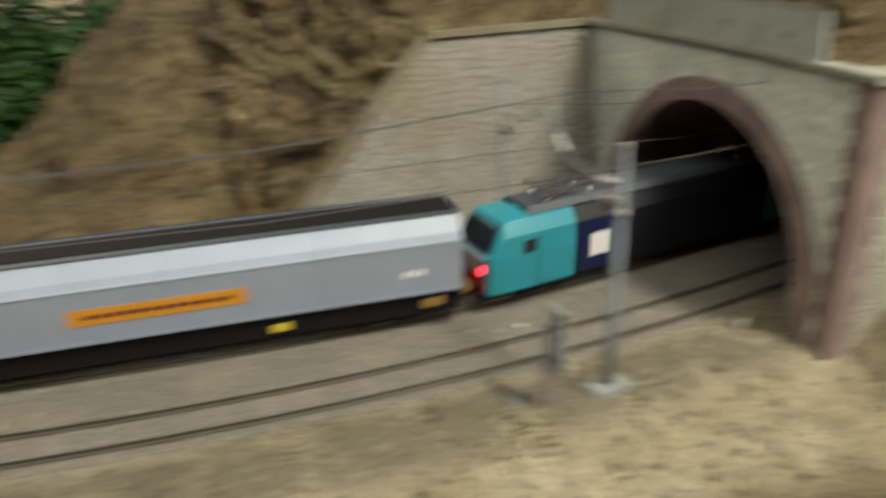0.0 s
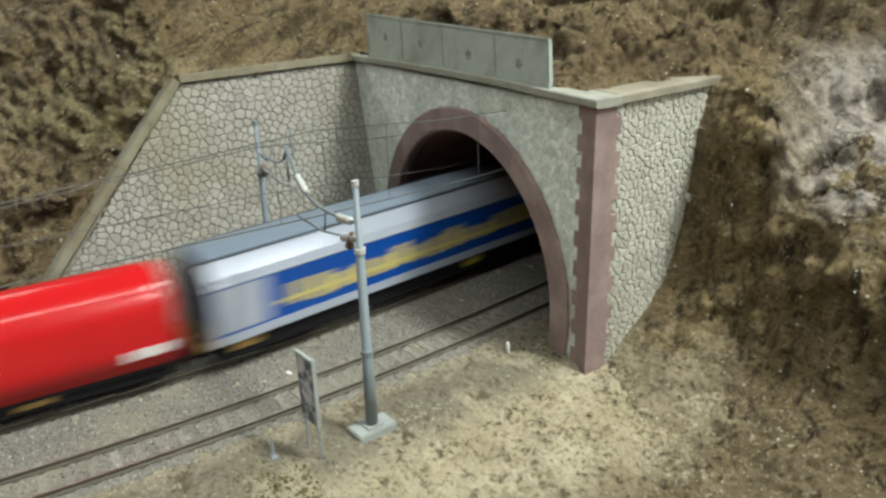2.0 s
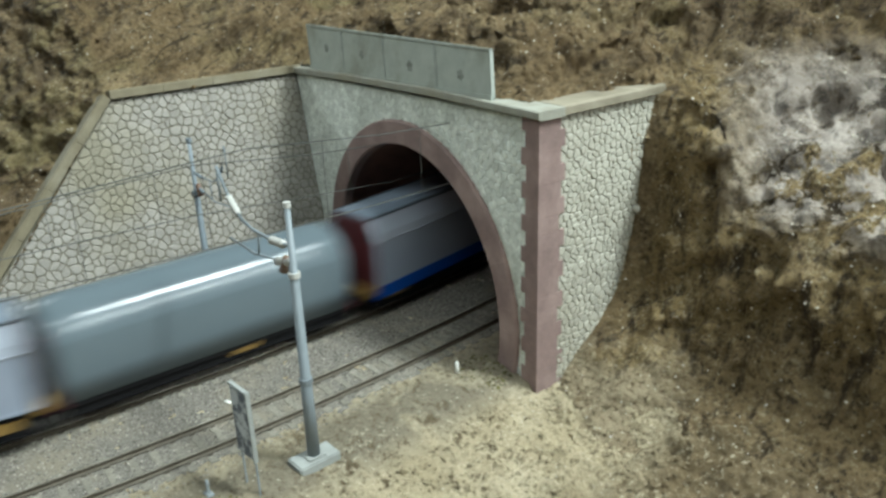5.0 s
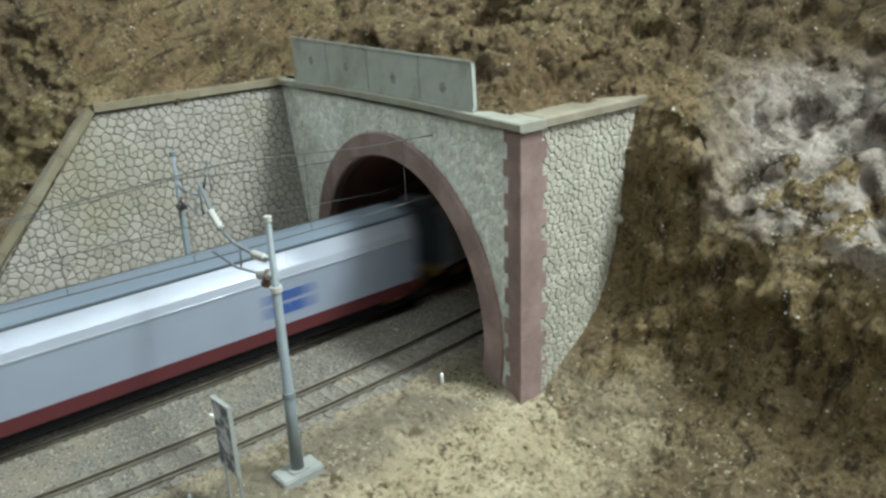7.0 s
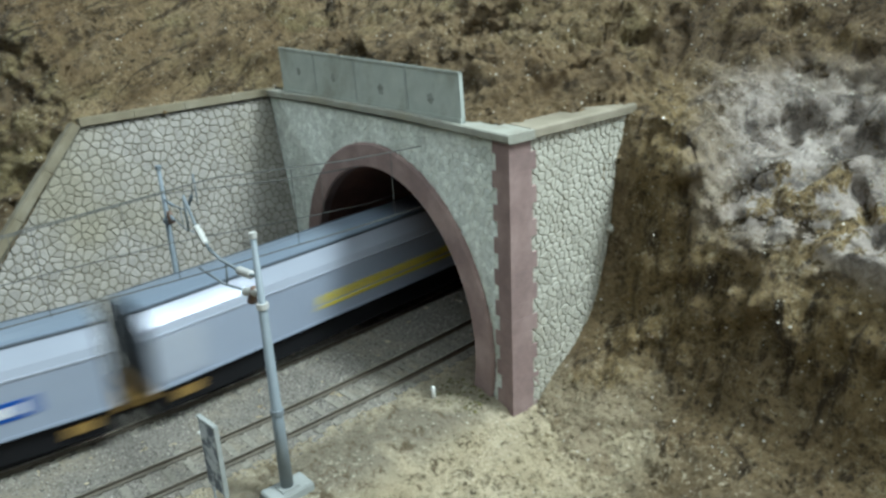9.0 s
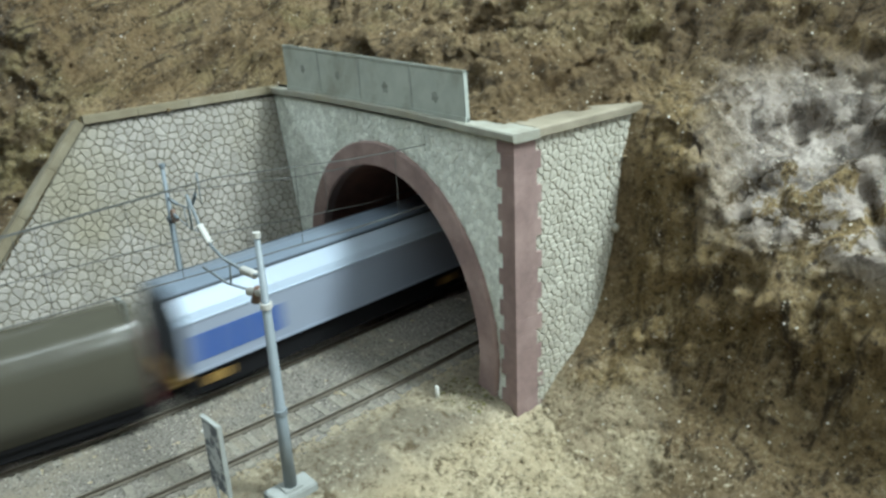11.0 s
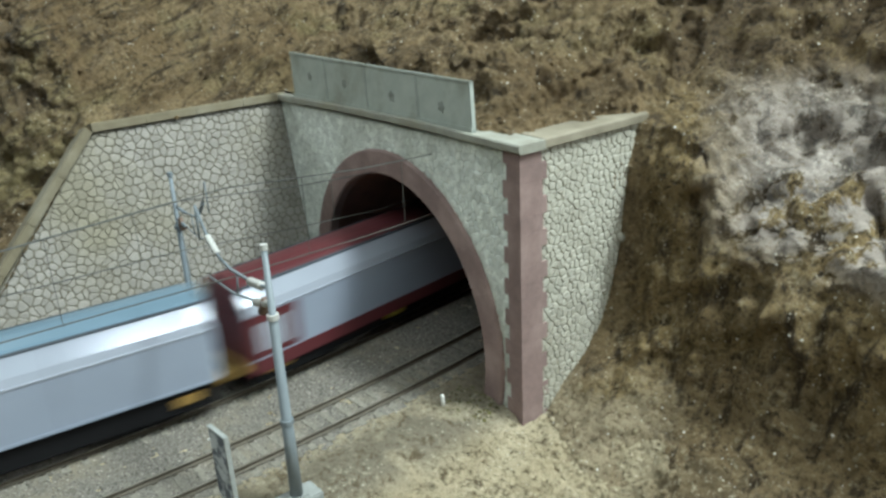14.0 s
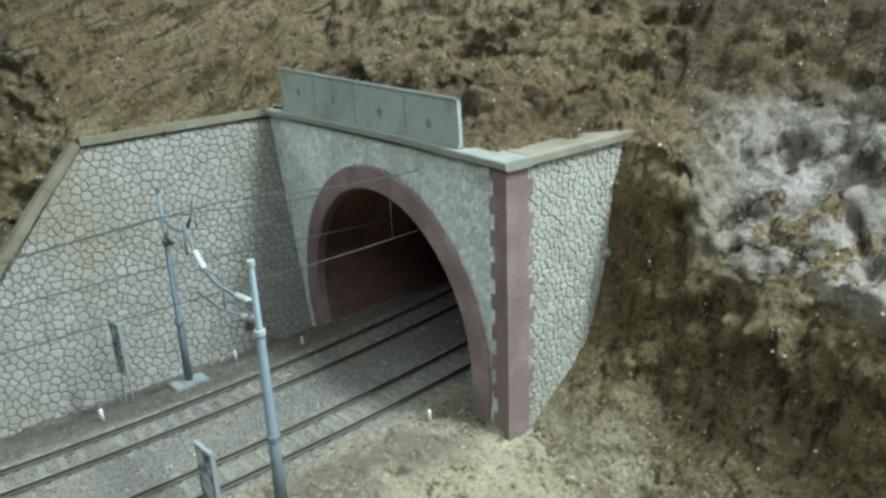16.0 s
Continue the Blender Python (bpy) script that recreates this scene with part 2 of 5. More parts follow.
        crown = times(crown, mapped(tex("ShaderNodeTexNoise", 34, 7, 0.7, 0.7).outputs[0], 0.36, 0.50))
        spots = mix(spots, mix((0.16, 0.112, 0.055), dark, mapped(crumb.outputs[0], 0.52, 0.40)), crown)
        mask = times(mapped(across.outputs[0], 0.126, 0.158), times(mapped(xyz.outputs[2], 0.060, 0.072), mapped(xyz.outputs[2], 0.128, 0.112)))
        ragged = nt.nodes.new("ShaderNodeMath")
        ragged.operation, ragged.inputs[1].default_value = "MULTIPLY_ADD", 0.55
        nt.links.new(clump.outputs[0], ragged.inputs[0])
        nt.links.new(tex("ShaderNodeTexNoise", 24, 8, 0.70, 0.9).outputs[0], ragged.inputs[2])
        mask = times(mask, mapped(ragged.outputs[0], 0.69, 0.73))
        chalk = mix(pale, tuple(0.42 * c for c in pale), mapped(tex("ShaderNodeTexNoise", 80, 9, 0.76, 0.8).outputs[0], 0.49, 0.57))
        chalk = mix(chalk, tuple(0.5 * (a + b) for a, b in zip(mid, pale)), mapped(crumb.outputs[0], 0.46, 0.37))
        chalk = mix(chalk, (0.62, 0.555, 0.49), mapped(tex("ShaderNodeTexNoise", 90, 6, 0.7, 0.6).outputs[0], 0.55, 0.66))
        # thin cracks
        wander = nt.nodes.new("ShaderNodeVectorMath")
        wander.operation, wander.inputs[1].default_value = "MULTIPLY_ADD", (0.03, 0.03, 0.03)
        nt.links.new(tex("ShaderNodeTexNoise", 60, 5, 0.65).outputs[1], wander.inputs[0])
        nt.links.new(geo.outputs["Position"], wander.inputs[2])
        crack = tex("ShaderNodeTexVoronoi", 42)
        crack.feature = "DISTANCE_TO_EDGE"
        nt.links.new(wander.outputs[0], crack.inputs["Vector"])
        open_seam = times(mapped(crack.outputs["Distance"], 0.06, 0.025), mapped(tex("ShaderNodeTexNoise", 34, 3).outputs[0], 0.46, 0.56))
        chalk = mix(chalk, dark, open_seam)
        spots = mix(spots, chalk, times(mask, mapped(clump.outputs[0], 0.30, 0.42)))
    cells = tex("ShaderNodeTexVoronoi", 330)
    wide_mask = mapped(tex("ShaderNodeTexNoise", 60, 3).outputs[0], 0.45, 0.6)
    colour = mix(spots, (0.75, 0.70, 0.55), times(mapped(cells.outputs["Distance"], 0.17, 0.08), wide_mask))
    nt.links.new(colour, bsdf.inputs["Base Color"])
    bump = nt.nodes.new("ShaderNodeBump")
    bump.inputs["Strength"].default_value, bump.inputs["Distance"].default_value = 1.0, 0.002
    nt.links.new(crumb.outputs[0], bump.inputs["Height"])
    second = nt.nodes.new("ShaderNodeBump")
    second.inputs["Strength"].default_value, second.inputs["Distance"].default_value = 0.9, 0.006
    nt.links.new(clump.outputs[0], second.inputs["Height"])
    nt.links.new(bump.outputs[0], second.inputs["Normal"])
    nt.links.new(second.outputs[0], bsdf.inputs["Normal"])
    return m


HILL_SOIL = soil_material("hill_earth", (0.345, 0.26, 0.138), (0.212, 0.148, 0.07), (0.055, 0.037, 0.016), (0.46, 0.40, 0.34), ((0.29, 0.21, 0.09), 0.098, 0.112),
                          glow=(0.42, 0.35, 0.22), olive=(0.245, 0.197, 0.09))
GROUND_SOIL = soil_material("ground_sand", (0.70, 0.61, 0.42), (0.50, 0.42, 0.265), (0.14, 0.105, 0.055), None, ((0.20, 0.148, 0.075), 0.138, 0.165), (0.275, 0.24, 0.17), (0.80, 0.72, 0.53))


# ---- geometry helpers, in millimetres ----
class Geo:
    def __init__(self):
        self.v, self.f = [], []

    def add(self, verts, faces):
        n = len(self.v)
        self.v += [tuple(p) for p in verts]
        self.f += [tuple(i + n for i in face) for face in faces]
        return self

    def box(self, x0, x1, y0, y1, z0, z1, b=0.0):
        if b <= 0:
            p = [(x, y, z) for z in (z0, z1) for x, y in ((x0, y0), (x1, y0), (x1, y1), (x0, y1))]
            return self.add(p, [(3, 2, 1, 0), (4, 5, 6, 7), (0, 1, 5, 4), (1, 2, 6, 5), (2, 3, 7, 6), (3, 0, 4, 7)])
        bm = bmesh.new()
        bmesh.ops.create_cube(bm, size=1.0)
        for q in bm.verts:
            q.co = Vector(((x0 + x1) / 2 + q.co.x * (x1 - x0), (y0 + y1) / 2 + q.co.y * (y1 - y0), (z0 + z1) / 2 + q.co.z * (z1 - z0)))
        bmesh.ops.bevel(bm, geom=bm.edges[:], offset=b, segments=2, affect="EDGES", clamp_overlap=True)
        bm.verts.index_update()
        self.add([q.co[:] for q in bm.verts], [[q.index for q in face.verts] for face in bm.faces])
        bm.free()
        return self

    def tube(self, points, radii, sides=8, caps=True):
        """A round tube through points; radii: one, or one for each point."""
        pts = [Vector(p) for p in points]
        radii = radii if isinstance(radii, (list, tuple)) else [radii] * len(pts)
        rings = []
        for i, p in enumerate(pts):
            ahead = (pts[min(i + 1, len(pts) - 1)] - pts[max(i - 1, 0)]).normalized()
            a = ahead.cross(Vector((0.31, 0.17, 0.93) if abs(ahead.z) < 0.9 else (1, 0, 0))).normalized()
            b = ahead.cross(a)
            rings.append([p + radii[i] * (math.cos(k * math.tau / sides) * a + math.sin(k * math.tau / sides) * b) for k in range(sides)])
        faces = [(i * sides + k, i * sides + (k + 1) % sides, (i + 1) * sides + (k + 1) % sides, (i + 1) * sides + k)
                 for i in range(len(pts) - 1) for k in range(sides)]
        if caps:
            faces += [tuple(range(sides))[::-1], tuple((len(pts) - 1) * sides + k for k in range(sides))]
        return self.add([q for ring in rings for q in ring], faces)

    def loft(self, rings, closed=True, caps=True):
        n = len(rings[0])
        last = n if closed else n - 1
        faces = [(i * n + k, i * n + (k + 1) % n, (i + 1) * n + (k + 1) % n, (i + 1) * n + k) for i in range(len(rings) - 1) for k in range(last)]
        if caps:
            faces += [tuple(range(n))[::-1], tuple((len(rings) - 1) * n + k for k in range(n))]
        return self.add([q for ring in rings for q in ring], faces)

    def make(self, name, mat, parent=None, label="", smooth=False, m=None):
        me = bpy.data.meshes.new(name)
        me.from_pydata([(x * MM, y * MM, z * MM) for x, y, z in self.v], [], self.f)
        if smooth:
            me.polygons.foreach_set("use_smooth", [True] * len(me.polygons))
        me.materials.append(mat)
        bm = bmesh.new()
        bm.from_mesh(me)
        bmesh.ops.recalc_face_normals(bm, faces=bm.faces)
        bm.to_mesh(me)
        bm.free()
        ob = new(name, me)
        ob.parent = parent
        if m is not None:
            ob.matrix_basis = m
        return tagged(ob, label)


def empty(name, label, category, group="", kind="", at=(0, 0, 0), turn=0.0):
    ob = new(name)
    ob.empty_display_size = 0.01
    ob.matrix_basis = pose(at[0] * MM, at[1] * MM, at[2] * MM, 0, 0, turn)
    return tagged(ob, label, category, group, kind)


def value_noise(p, seed=0):
    """Smooth value noise at an array of 3D points, 0 to 1."""
    p = np.asarray(p, float)
    i = np.floor(p).astype(np.int64)
    f = p - i
    f = f * f * (3 - 2 * f)
    out = np.zeros(p.shape[:-1])
    for dx in (0, 1):
        for dy in (0, 1):
            for dz in (0, 1):
                h = (i[..., 0] + dx) * 374761393 + (i[..., 1] + dy) * 668265263 + (i[..., 2] + dz) * 2147483647 + seed * 974634777
                h = (h ^ (h >> 13)) * 1274126177
                h = ((h ^ (h >> 16)) & 0xFFFF) / 65535.0
                w = (f[..., 0] if dx else 1 - f[..., 0]) * (f[..., 1] if dy else 1 - f[..., 1]) * (f[..., 2] if dz else 1 - f[..., 2])
                out += w * h
    return out


def fbm(p, size, octaves=4, seed=0, gain=0.55):
    """Summed value noise, about -1 to 1; size is the coarsest lump in millimetres."""
    total, amp, norm = 0, 1.0, 0
    for k in range(octaves):
        total = total + amp * (2 * value_noise(np.asarray(p) / size * 2 ** k, seed + k) - 1)
        norm, amp = norm + amp, amp * gain
    return total / norm


def sheet(name, xs, ys, height, mat, lump, keep=None):
    """A relief on a grid; height(x, y) in millimetres, lump(points, normals) moves the points."""
    X, Y = np.meshgrid(xs, ys, indexing="ij")
    Z = height(X, Y)
    P = np.stack([X, Y, Z], -1)
    N = np.cross(np.gradient(P, axis=0), np.gradient(P, axis=1))
    N /= np.linalg.norm(N, axis=-1, keepdims=True)
    P = lump(P, N)
    n, k = len(xs), len(ys)
    idx = np.arange(n * k).reshape(n, k)
    quads = np.stack([idx[:-1, :-1], idx[1:, :-1], idx[1:, 1:], idx[:-1, 1:]], -1)
    if keep is not None:
        ok = keep((X[:-1, :-1] + X[1:, 1:]) / 2, (Y[:-1, :-1] + Y[1:, 1:]) / 2)
        quads = quads[ok]
    me = bpy.data.meshes.new(name)
    me.from_pydata((P.reshape(-1, 3) * MM).tolist(), [], quads.reshape(-1, 4).tolist())
    me.polygons.foreach_set("use_smooth", [True] * len(me.polygons))
    me.materials.append(mat)
    bm = bmesh.new()
    bm.from_mesh(me)
    bmesh.ops.delete(bm, geom=[q for q in bm.verts if not q.link_faces], context="VERTS")
    bm.to_mesh(me)
    bm.free()
    return new(name, me)


# ---- the line: both tracks are arcs round one centre ----
RADIUS, CENTRE = 1108.0, (-1100.45, -173.5)


def on_line(s, off=0.0, z=0.0):
    a = s / RADIUS
    return Vector((CENTRE[0] + (RADIUS + off) * math.cos(a), CENTRE[1] + (RADIUS + off) * math.sin(a), z))


def offset_of(x, y):
    return np.hypot(x - CENTRE[0], y - CENTRE[1]) - RADIUS


# ---- ground ----
def steps(*runs):
    out = []
    for a, b, d in runs:
        out += list(np.arange(a, b, d))
    return np.array(out + [runs[-1][1]])


def ground_height(x, y):
    o = offset_of(x, y)
    z = np.interp(o, [-400, -120, -66, -52, -36, -18, -14, 64, 70, 88, 102, 120, 145, 200, 600],
                  [-22, -21, -20, -13, -6, -3.2, -2.7, -2.7, -3.4, -3.2, -8, -13, -17, -19, -24])
    bank = np.interp(y, [-40, -10, 10, 30, 60, 120], [0, 0, 3, 14, 22, 30]) * np.clip((x - 85) / 30, 0, 1)
    return z + bank


def ground_lump(P, N):
    o = offset_of(P[..., 0], P[..., 1])
    rough = np.interp(o, [-60, -40, -20, -14, 64, 72, 95, 110, 130], [1.5, 1.2, 0.8, 0.15, 0.15, 0.6, 1.2, 3.0, 4.0])
    d = rough * (0.7 * fbm(P, 26, 4, 3, 0.6) + 2.2 * (np.abs(fbm(P, 10, 5, 33, 0.62)) - 0.18) + 0.6 * fbm(P, 5, 3, 9))
    return P + N * d[..., None]


ground_x = steps((-3200, -400, 140), (-400, -110, 30), (-110, 60, 3.5), (60, 260, 1.8), (260, 420, 10), (420, 700, 70))
ground_y = steps((-2000, -420, 120), (-420, -240, 12), (-240, 70, 1.8), (70, 160, 6), (160, 1600, 120))
ground = sheet("ground", ground_x, ground_y, ground_height, GROUND_SOIL, ground_lump)
tagged(ground, "sandy tan model landscape ground with crumbs and stains", "ground", kind="structure")


# ---- hill ----
def wall_x(y, z):
    return -73 - 0.054 * y - 0.228 * (z + 18)


def coping_height(y):
    return np.interp(y, [-420, -205, -102, 400], [-17, -14, 103, 106])


def hill_height(x, y):
    c = coping_height(y)
    edge = np.where(y > -205, wall_x(np.minimum(y, 0), c), np.minimum(-68, CENTRE[0] + np.sqrt(np.maximum(RADIUS ** 2 - (y - CENTRE[1]) ** 2, 1)) - 78))
    d = edge - x
    left = c - 2.5 + np.interp(d, [-12, 0, 5, 40, 90, 200, 500], [-4, 0, 1.5, 26, 50, 110, 150])
    back = 105 + np.interp(y, [0, 6, 32, 58, 110, 260, 600], [-1, 0.5, 23, 26, 62, 190, 230])
    shoulder = np.interp(y, [0, 6, 20, 60, 67, 95, 112, 150, 260, 600], [104, 104.8, 107, 108, 108.5, 117, 140, 200, 280, 300])
    rise = 3.6 * np.clip((x + 97) / 130, 0, 1) * np.clip((90 - y) / 40, 0, 1)
    back, shoulder = back + rise, shoulder + rise
    h = np.clip((x - 56) / 38, 0, 1)
    h = h * h * (3 - 2 * h)
    back = back * (1 - h) + shoulder * h
    back = back - 4.5 * np.clip((x - 86) / 4, 0, 1) * np.clip((78 - y) / 8, 0, 1)
    upper = np.where(y <= 2, left, np.where(x < -96, np.maximum(left, back), back))
    near = np.interp(y, [-60, -10, 10, 23, 36, 45, 50, 56, 61, 67, 95, 112, 150, 260, 600], [-40, -22, -9, 3, 12, 22, 32, 51, 86, 105, 117, 140, 200, 280, 300])
    far = np.interp(y, [-60, -10, 18, 31, 44, 50, 54, 60, 72, 105, 118, 150, 260, 600], [-40, -26, -14, -4, 9, 22, 48, 66, 74, 97, 120, 180, 270, 300])
    k = np.clip((x - 122) / 26, 0, 1)
    k = k * k * (3 - 2 * k)
    right = near * (1 - k) + far * k
    w = np.clip((x - 93.5) / 3, 0, 1)
    z = upper * (1 - w) + right * w

    def ease(a, lo, hi):
        f = np.clip((a - lo) / (hi - lo), 0, 1)
        return f * f * (3 - 2 * f)

    fall = ease(y, -400, -200) * ease(-y, -610, -430) * ease(x, -890, -640) * ease(-x, -690, -430)
    return -19 + (z + 19) * fall


def near_line(P, a, b):
    """Distance of each point from the straight line between a and b."""
    a, b = np.array(a, float), np.array(b, float)
    f = np.clip(((P - a) @ (b - a)) / ((b - a) @ (b - a)), 0, 1)
    return np.linalg.norm(P - a - f[..., None] * (b - a), axis=-1)


def hill_lump(P, N):
    x, y, z = P[..., 0], P[..., 1], P[..., 2]
    # strata lean across the slope, one way on the left and the other on the right
    dip = np.interp(x, [-200, -40, 60, 150], [0.30, 0.02, -0.45, -0.75])
    q = np.stack([x * 0.26 + z * 0.4, y * 0.26 + x * 0.1, z * 1.8 + x * dip - y * 0.5], -1)
    crag = np.abs(fbm(q, 44, 5, 21, 0.56))
    # broken ledges: each bed juts out and is undercut below
    bed = z + 0.55 * x * dip - 0.28 * y + 9.0 * fbm(P, 70, 3, 71) + 3.0 * fbm(P, 18, 3, 72)
    bed = bed / np.interp(x, [-200, 60, 150], [17.0, 17.0, 20.0])
    part_of = bed - np.floor(bed)
    ledge = np.where(part_of < 0.76, 1 - (part_of / 0.76) ** 0.8, (part_of - 0.76) / 0.24)
    broken = np.clip(0.45 + 2.2 * fbm(P, 48, 3, 73), 0.0, 1.2)
    out = np.stack([N[..., 0], N[..., 1], 0 * z], -1)
    out /= np.maximum(np.linalg.norm(out, axis=-1, keepdims=True), 0.15)
    rills = np.abs(fbm(np.stack([x * 1.3, y * 0.6, z * 0.4], -1), 17, 4, 55, 0.6))
    steep = np.clip(1.4 * (1 - N[..., 2]), 0, 1)
    # the old cutting is drawn out along its beds
    drawn = np.stack([x * 0.42 + z * 0.3, y * 0.40, z * 1.6 + x * dip - y * 0.55], -1)
    old = np.clip((10 - x) / 70, 0, 1)
    lumps = np.abs(fbm(P, 22, 4, 61, 0.58)) * (1 - old) + np.abs(fbm(drawn, 20, 5, 61, 0.6)) * old
    small = np.abs(fbm(P, 8, 4, 62, 0.62)) * (1 - old) + np.abs(fbm(drawn, 9, 4, 62, 0.62)) * old
    pits = np.clip(fbm(P, 19, 3, 88) - 0.26, 0, 1)
    # the chalky shelf is smooth, with a few thin cracks
    shelf = np.clip((x + 0.7 * np.maximum(y - 60, 0) - 128) / 16, 0, 1) * np.clip((z - 50) / 14, 0, 1)
    rough = 1 - 0.3 * shelf
    jut = np.interp(x, [-130, -60, 0, 85, 105], [7.0, 14.0, 8.0, 6.0, 4.0]) * broken * (ledge - 0.4) * (1 - 0.4 * shelf)
    strong = np.interp(x, [-110, -70], [1.35, 1.0])
    soil = 12.0 * strong * (lumps - 0.18) * rough + np.interp(x, [-60, 10, 100, 130], [6.5, 9.0, 9.0, 7.0]) * strong * (small - 0.18) * rough
    d = (4.0 * fbm(P, 52, 4, 5, 0.6) + np.interp(x, [-60, 90, 110], [15.0, 13.0, 7.0]) * (np.minimum(crag, 0.34) - 0.20) + soil + 8.0 * steep * (rills - 0.2) * rough
         + 1.3 * fbm(P, 4.5, 3, 40) * rough + 4.5 * (np.abs(fbm(drawn, 5.2, 3, 44, 0.6)) - 0.2) * np.clip((70 - x) / 60, 0, 1) - 15 * strong * pits * rough)
    d = d * np.where(x > 97, np.clip((z + 12) / 45, 0.4, 1), 1)
    # a root-like ridge with a cleft below it, and the lip of the chalk
    wavy = P + 3.0 * fbm(P, 14, 3, 91)[..., None]
    d = d + 5.5 * np.exp(-(near_line(wavy, (166, 78, 79), (186, 110, 102)) / 3.2) ** 2)
    d = d - 8.0 * np.exp(-(near_line(wavy, (179, 90, 86), (197, 76, 74)) / 3.0) ** 2)
    d = d + 4.0 * np.exp(-(np.minimum(near_line(wavy, (152, 78, 78), (176, 71, 71)), near_line(wavy, (176, 71, 71), (212, 63, 67))) / 3.5) ** 2)
    edge = wall_x(np.minimum(y, 0), coping_height(y))
    calm = np.where((x < -60) & (y > -215), np.clip((edge - x) / 18, 0.05, 1), 1.0)
    calm = np.where((x > -96) & (x < 100), np.clip((y - 3) / 22, 0.05, 1), calm)
    calm = np.where((x >= 96) & (x < 112), np.clip((x - 100) / 12, 0.03, 1), calm)
    jut = np.where((x > 85) & (x < 118) & (y < 80), 0.3 * jut, jut)
    return P + N * (d * calm)[..., None] + out * (jut * calm)[..., None]


def hill_keep(x, y):
    c = coping_height(y)
    left = (x < wall_x(np.minimum(y, 0), c) + 2) & (y < 3) & (x < -60)
    left |= (y < -205) & (x < -60)
    back = (y >= 2) & (x < 97.5)
    right = (x > 97) & (y > -30)
    return left | back | right


hill_x = steps((-900, -420, 30), (-420, -230, 5), (-230, -60, 1.25), (-60, 90, 1.25), (90, 235, 1.5), (235, 420, 9), (420, 700, 40))
hill_y = steps((-420, -230, 6), (-230, 0, 1.3), (0, 44, 1.2), (44, 70, 0.8), (70, 170, 1.4), (170, 320, 6), (320, 620, 40))
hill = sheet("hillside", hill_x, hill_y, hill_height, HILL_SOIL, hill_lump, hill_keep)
tagged(hill, "rough brown earth hillside with crumbly strata and a pale rock ledge", "hillside", kind="structure")


# ---- loose clods ----
def clods(name, source, mat, count, lo, hi, inside, label, seed):
    """Small angular lumps lying on a relief."""
    rng = random.Random(seed)
    spots = [v for v in source.data.vertices if inside(v.co.x / MM, v.co.y / MM)]
    g = Geo()
    shape = ((1, 0.1, 0), (-0.9, 0.2, 0.1), (0.1, 1.1, 0), (0, -0.8, 0.2), (0.1, 0, 0.8), (0.1, 0, -0.8))
    for _ in range(count):
        v = spots[rng.randrange(len(spots))]
        r = lo + (hi - lo) * rng.random() ** 3
        p = v.co / MM + v.normal * r * 0.15 + Vector((rng.uniform(-1, 1), rng.uniform(-1, 1), 0))
        q = Matrix.Rotation(rng.uniform(0, 6.3), 3, "Z") @ Matrix.Rotation(rng.uniform(0, 6.3), 3, "X")
        g.add([p + q @ Vector([c * r * rng.uniform(0.7, 1.3) for c in s]) for s in shape],
              [(0, 2, 4), (2, 1, 4), (1, 3, 4), (3, 0, 4), (2, 0, 5), (1, 2, 5), (3, 1, 5), (0, 3, 5)])
    return tagged(g.make(name, mat, None, label), category="clods", kind="stuff")


GLINT = material("pale_grain", (0.80, 0.76, 0.66), 0.25, 0, (0.55, 0.50, 0.40), 300, 0.5)
def bare(x, y):
    return x + 0.7 * max(y - 60, 0) > 122 and y > 50


clods("pale_grains", hill, GLINT, 1500, 0.25, 0.85, lambda x, y: -220 < x < 215 and -260 < y < 170 and (x > 95 or (7 * x + 3 * y) % 3 < 1), "scattered pale shiny grains on the hillside", 12)
clods("hill_clods", hill, HILL_SOIL, 3000, 0.5, 2.0, lambda x, y: -220 < x < 215 and -260 < y < 170 and not bare(x, y), "loose brown clods strewn over the hillside", 3)
clods("ground_clods", ground, GROUND_SOIL, 3500, 0.4, 1.9, lambda x, y: 100 < offset_of(x, y) < 260 and -190 < y < 40, "loose sandy clods on the ground", 4)

MOSS = material("moss_olive", (0.17, 0.155, 0.055), 0.9, 0, (0.09, 0.085, 0.03), 400, 0.6, None, 20, 0, 900, 0, grains=0.4)
clods("moss_tufts", ground, MOSS, 520, 0.35, 1.1, lambda x, y: (x - 79) ** 2 + (1.2 * (y + 12)) ** 2 < 170 or (x + 40) ** 2 + (0.5 * (y + 16)) ** 2 < 90
      or ((x - 100) ** 2 + (y + 140) ** 2 < 260), "olive moss tufts beside the track and the arch", 6)
pebble = Geo()
pebble.loft([[Vector((97.6, 57, 58)) + Vector((r * math.cos(k * math.tau / 9) * (1 + 0.15 * math.sin(3 * k)), r * math.sin(k * math.tau / 9), h)) for k in range(9)]
             for r, h in ((0.8, -2.0), (2.0, -1.1), (2.3, 0.2), (1.7, 1.5), (0.6, 2.1))])
tagged(pebble.make("pebble", SIDE_STONE, None, "small pale pebble lodged beside the side wall", True), category="pebble")

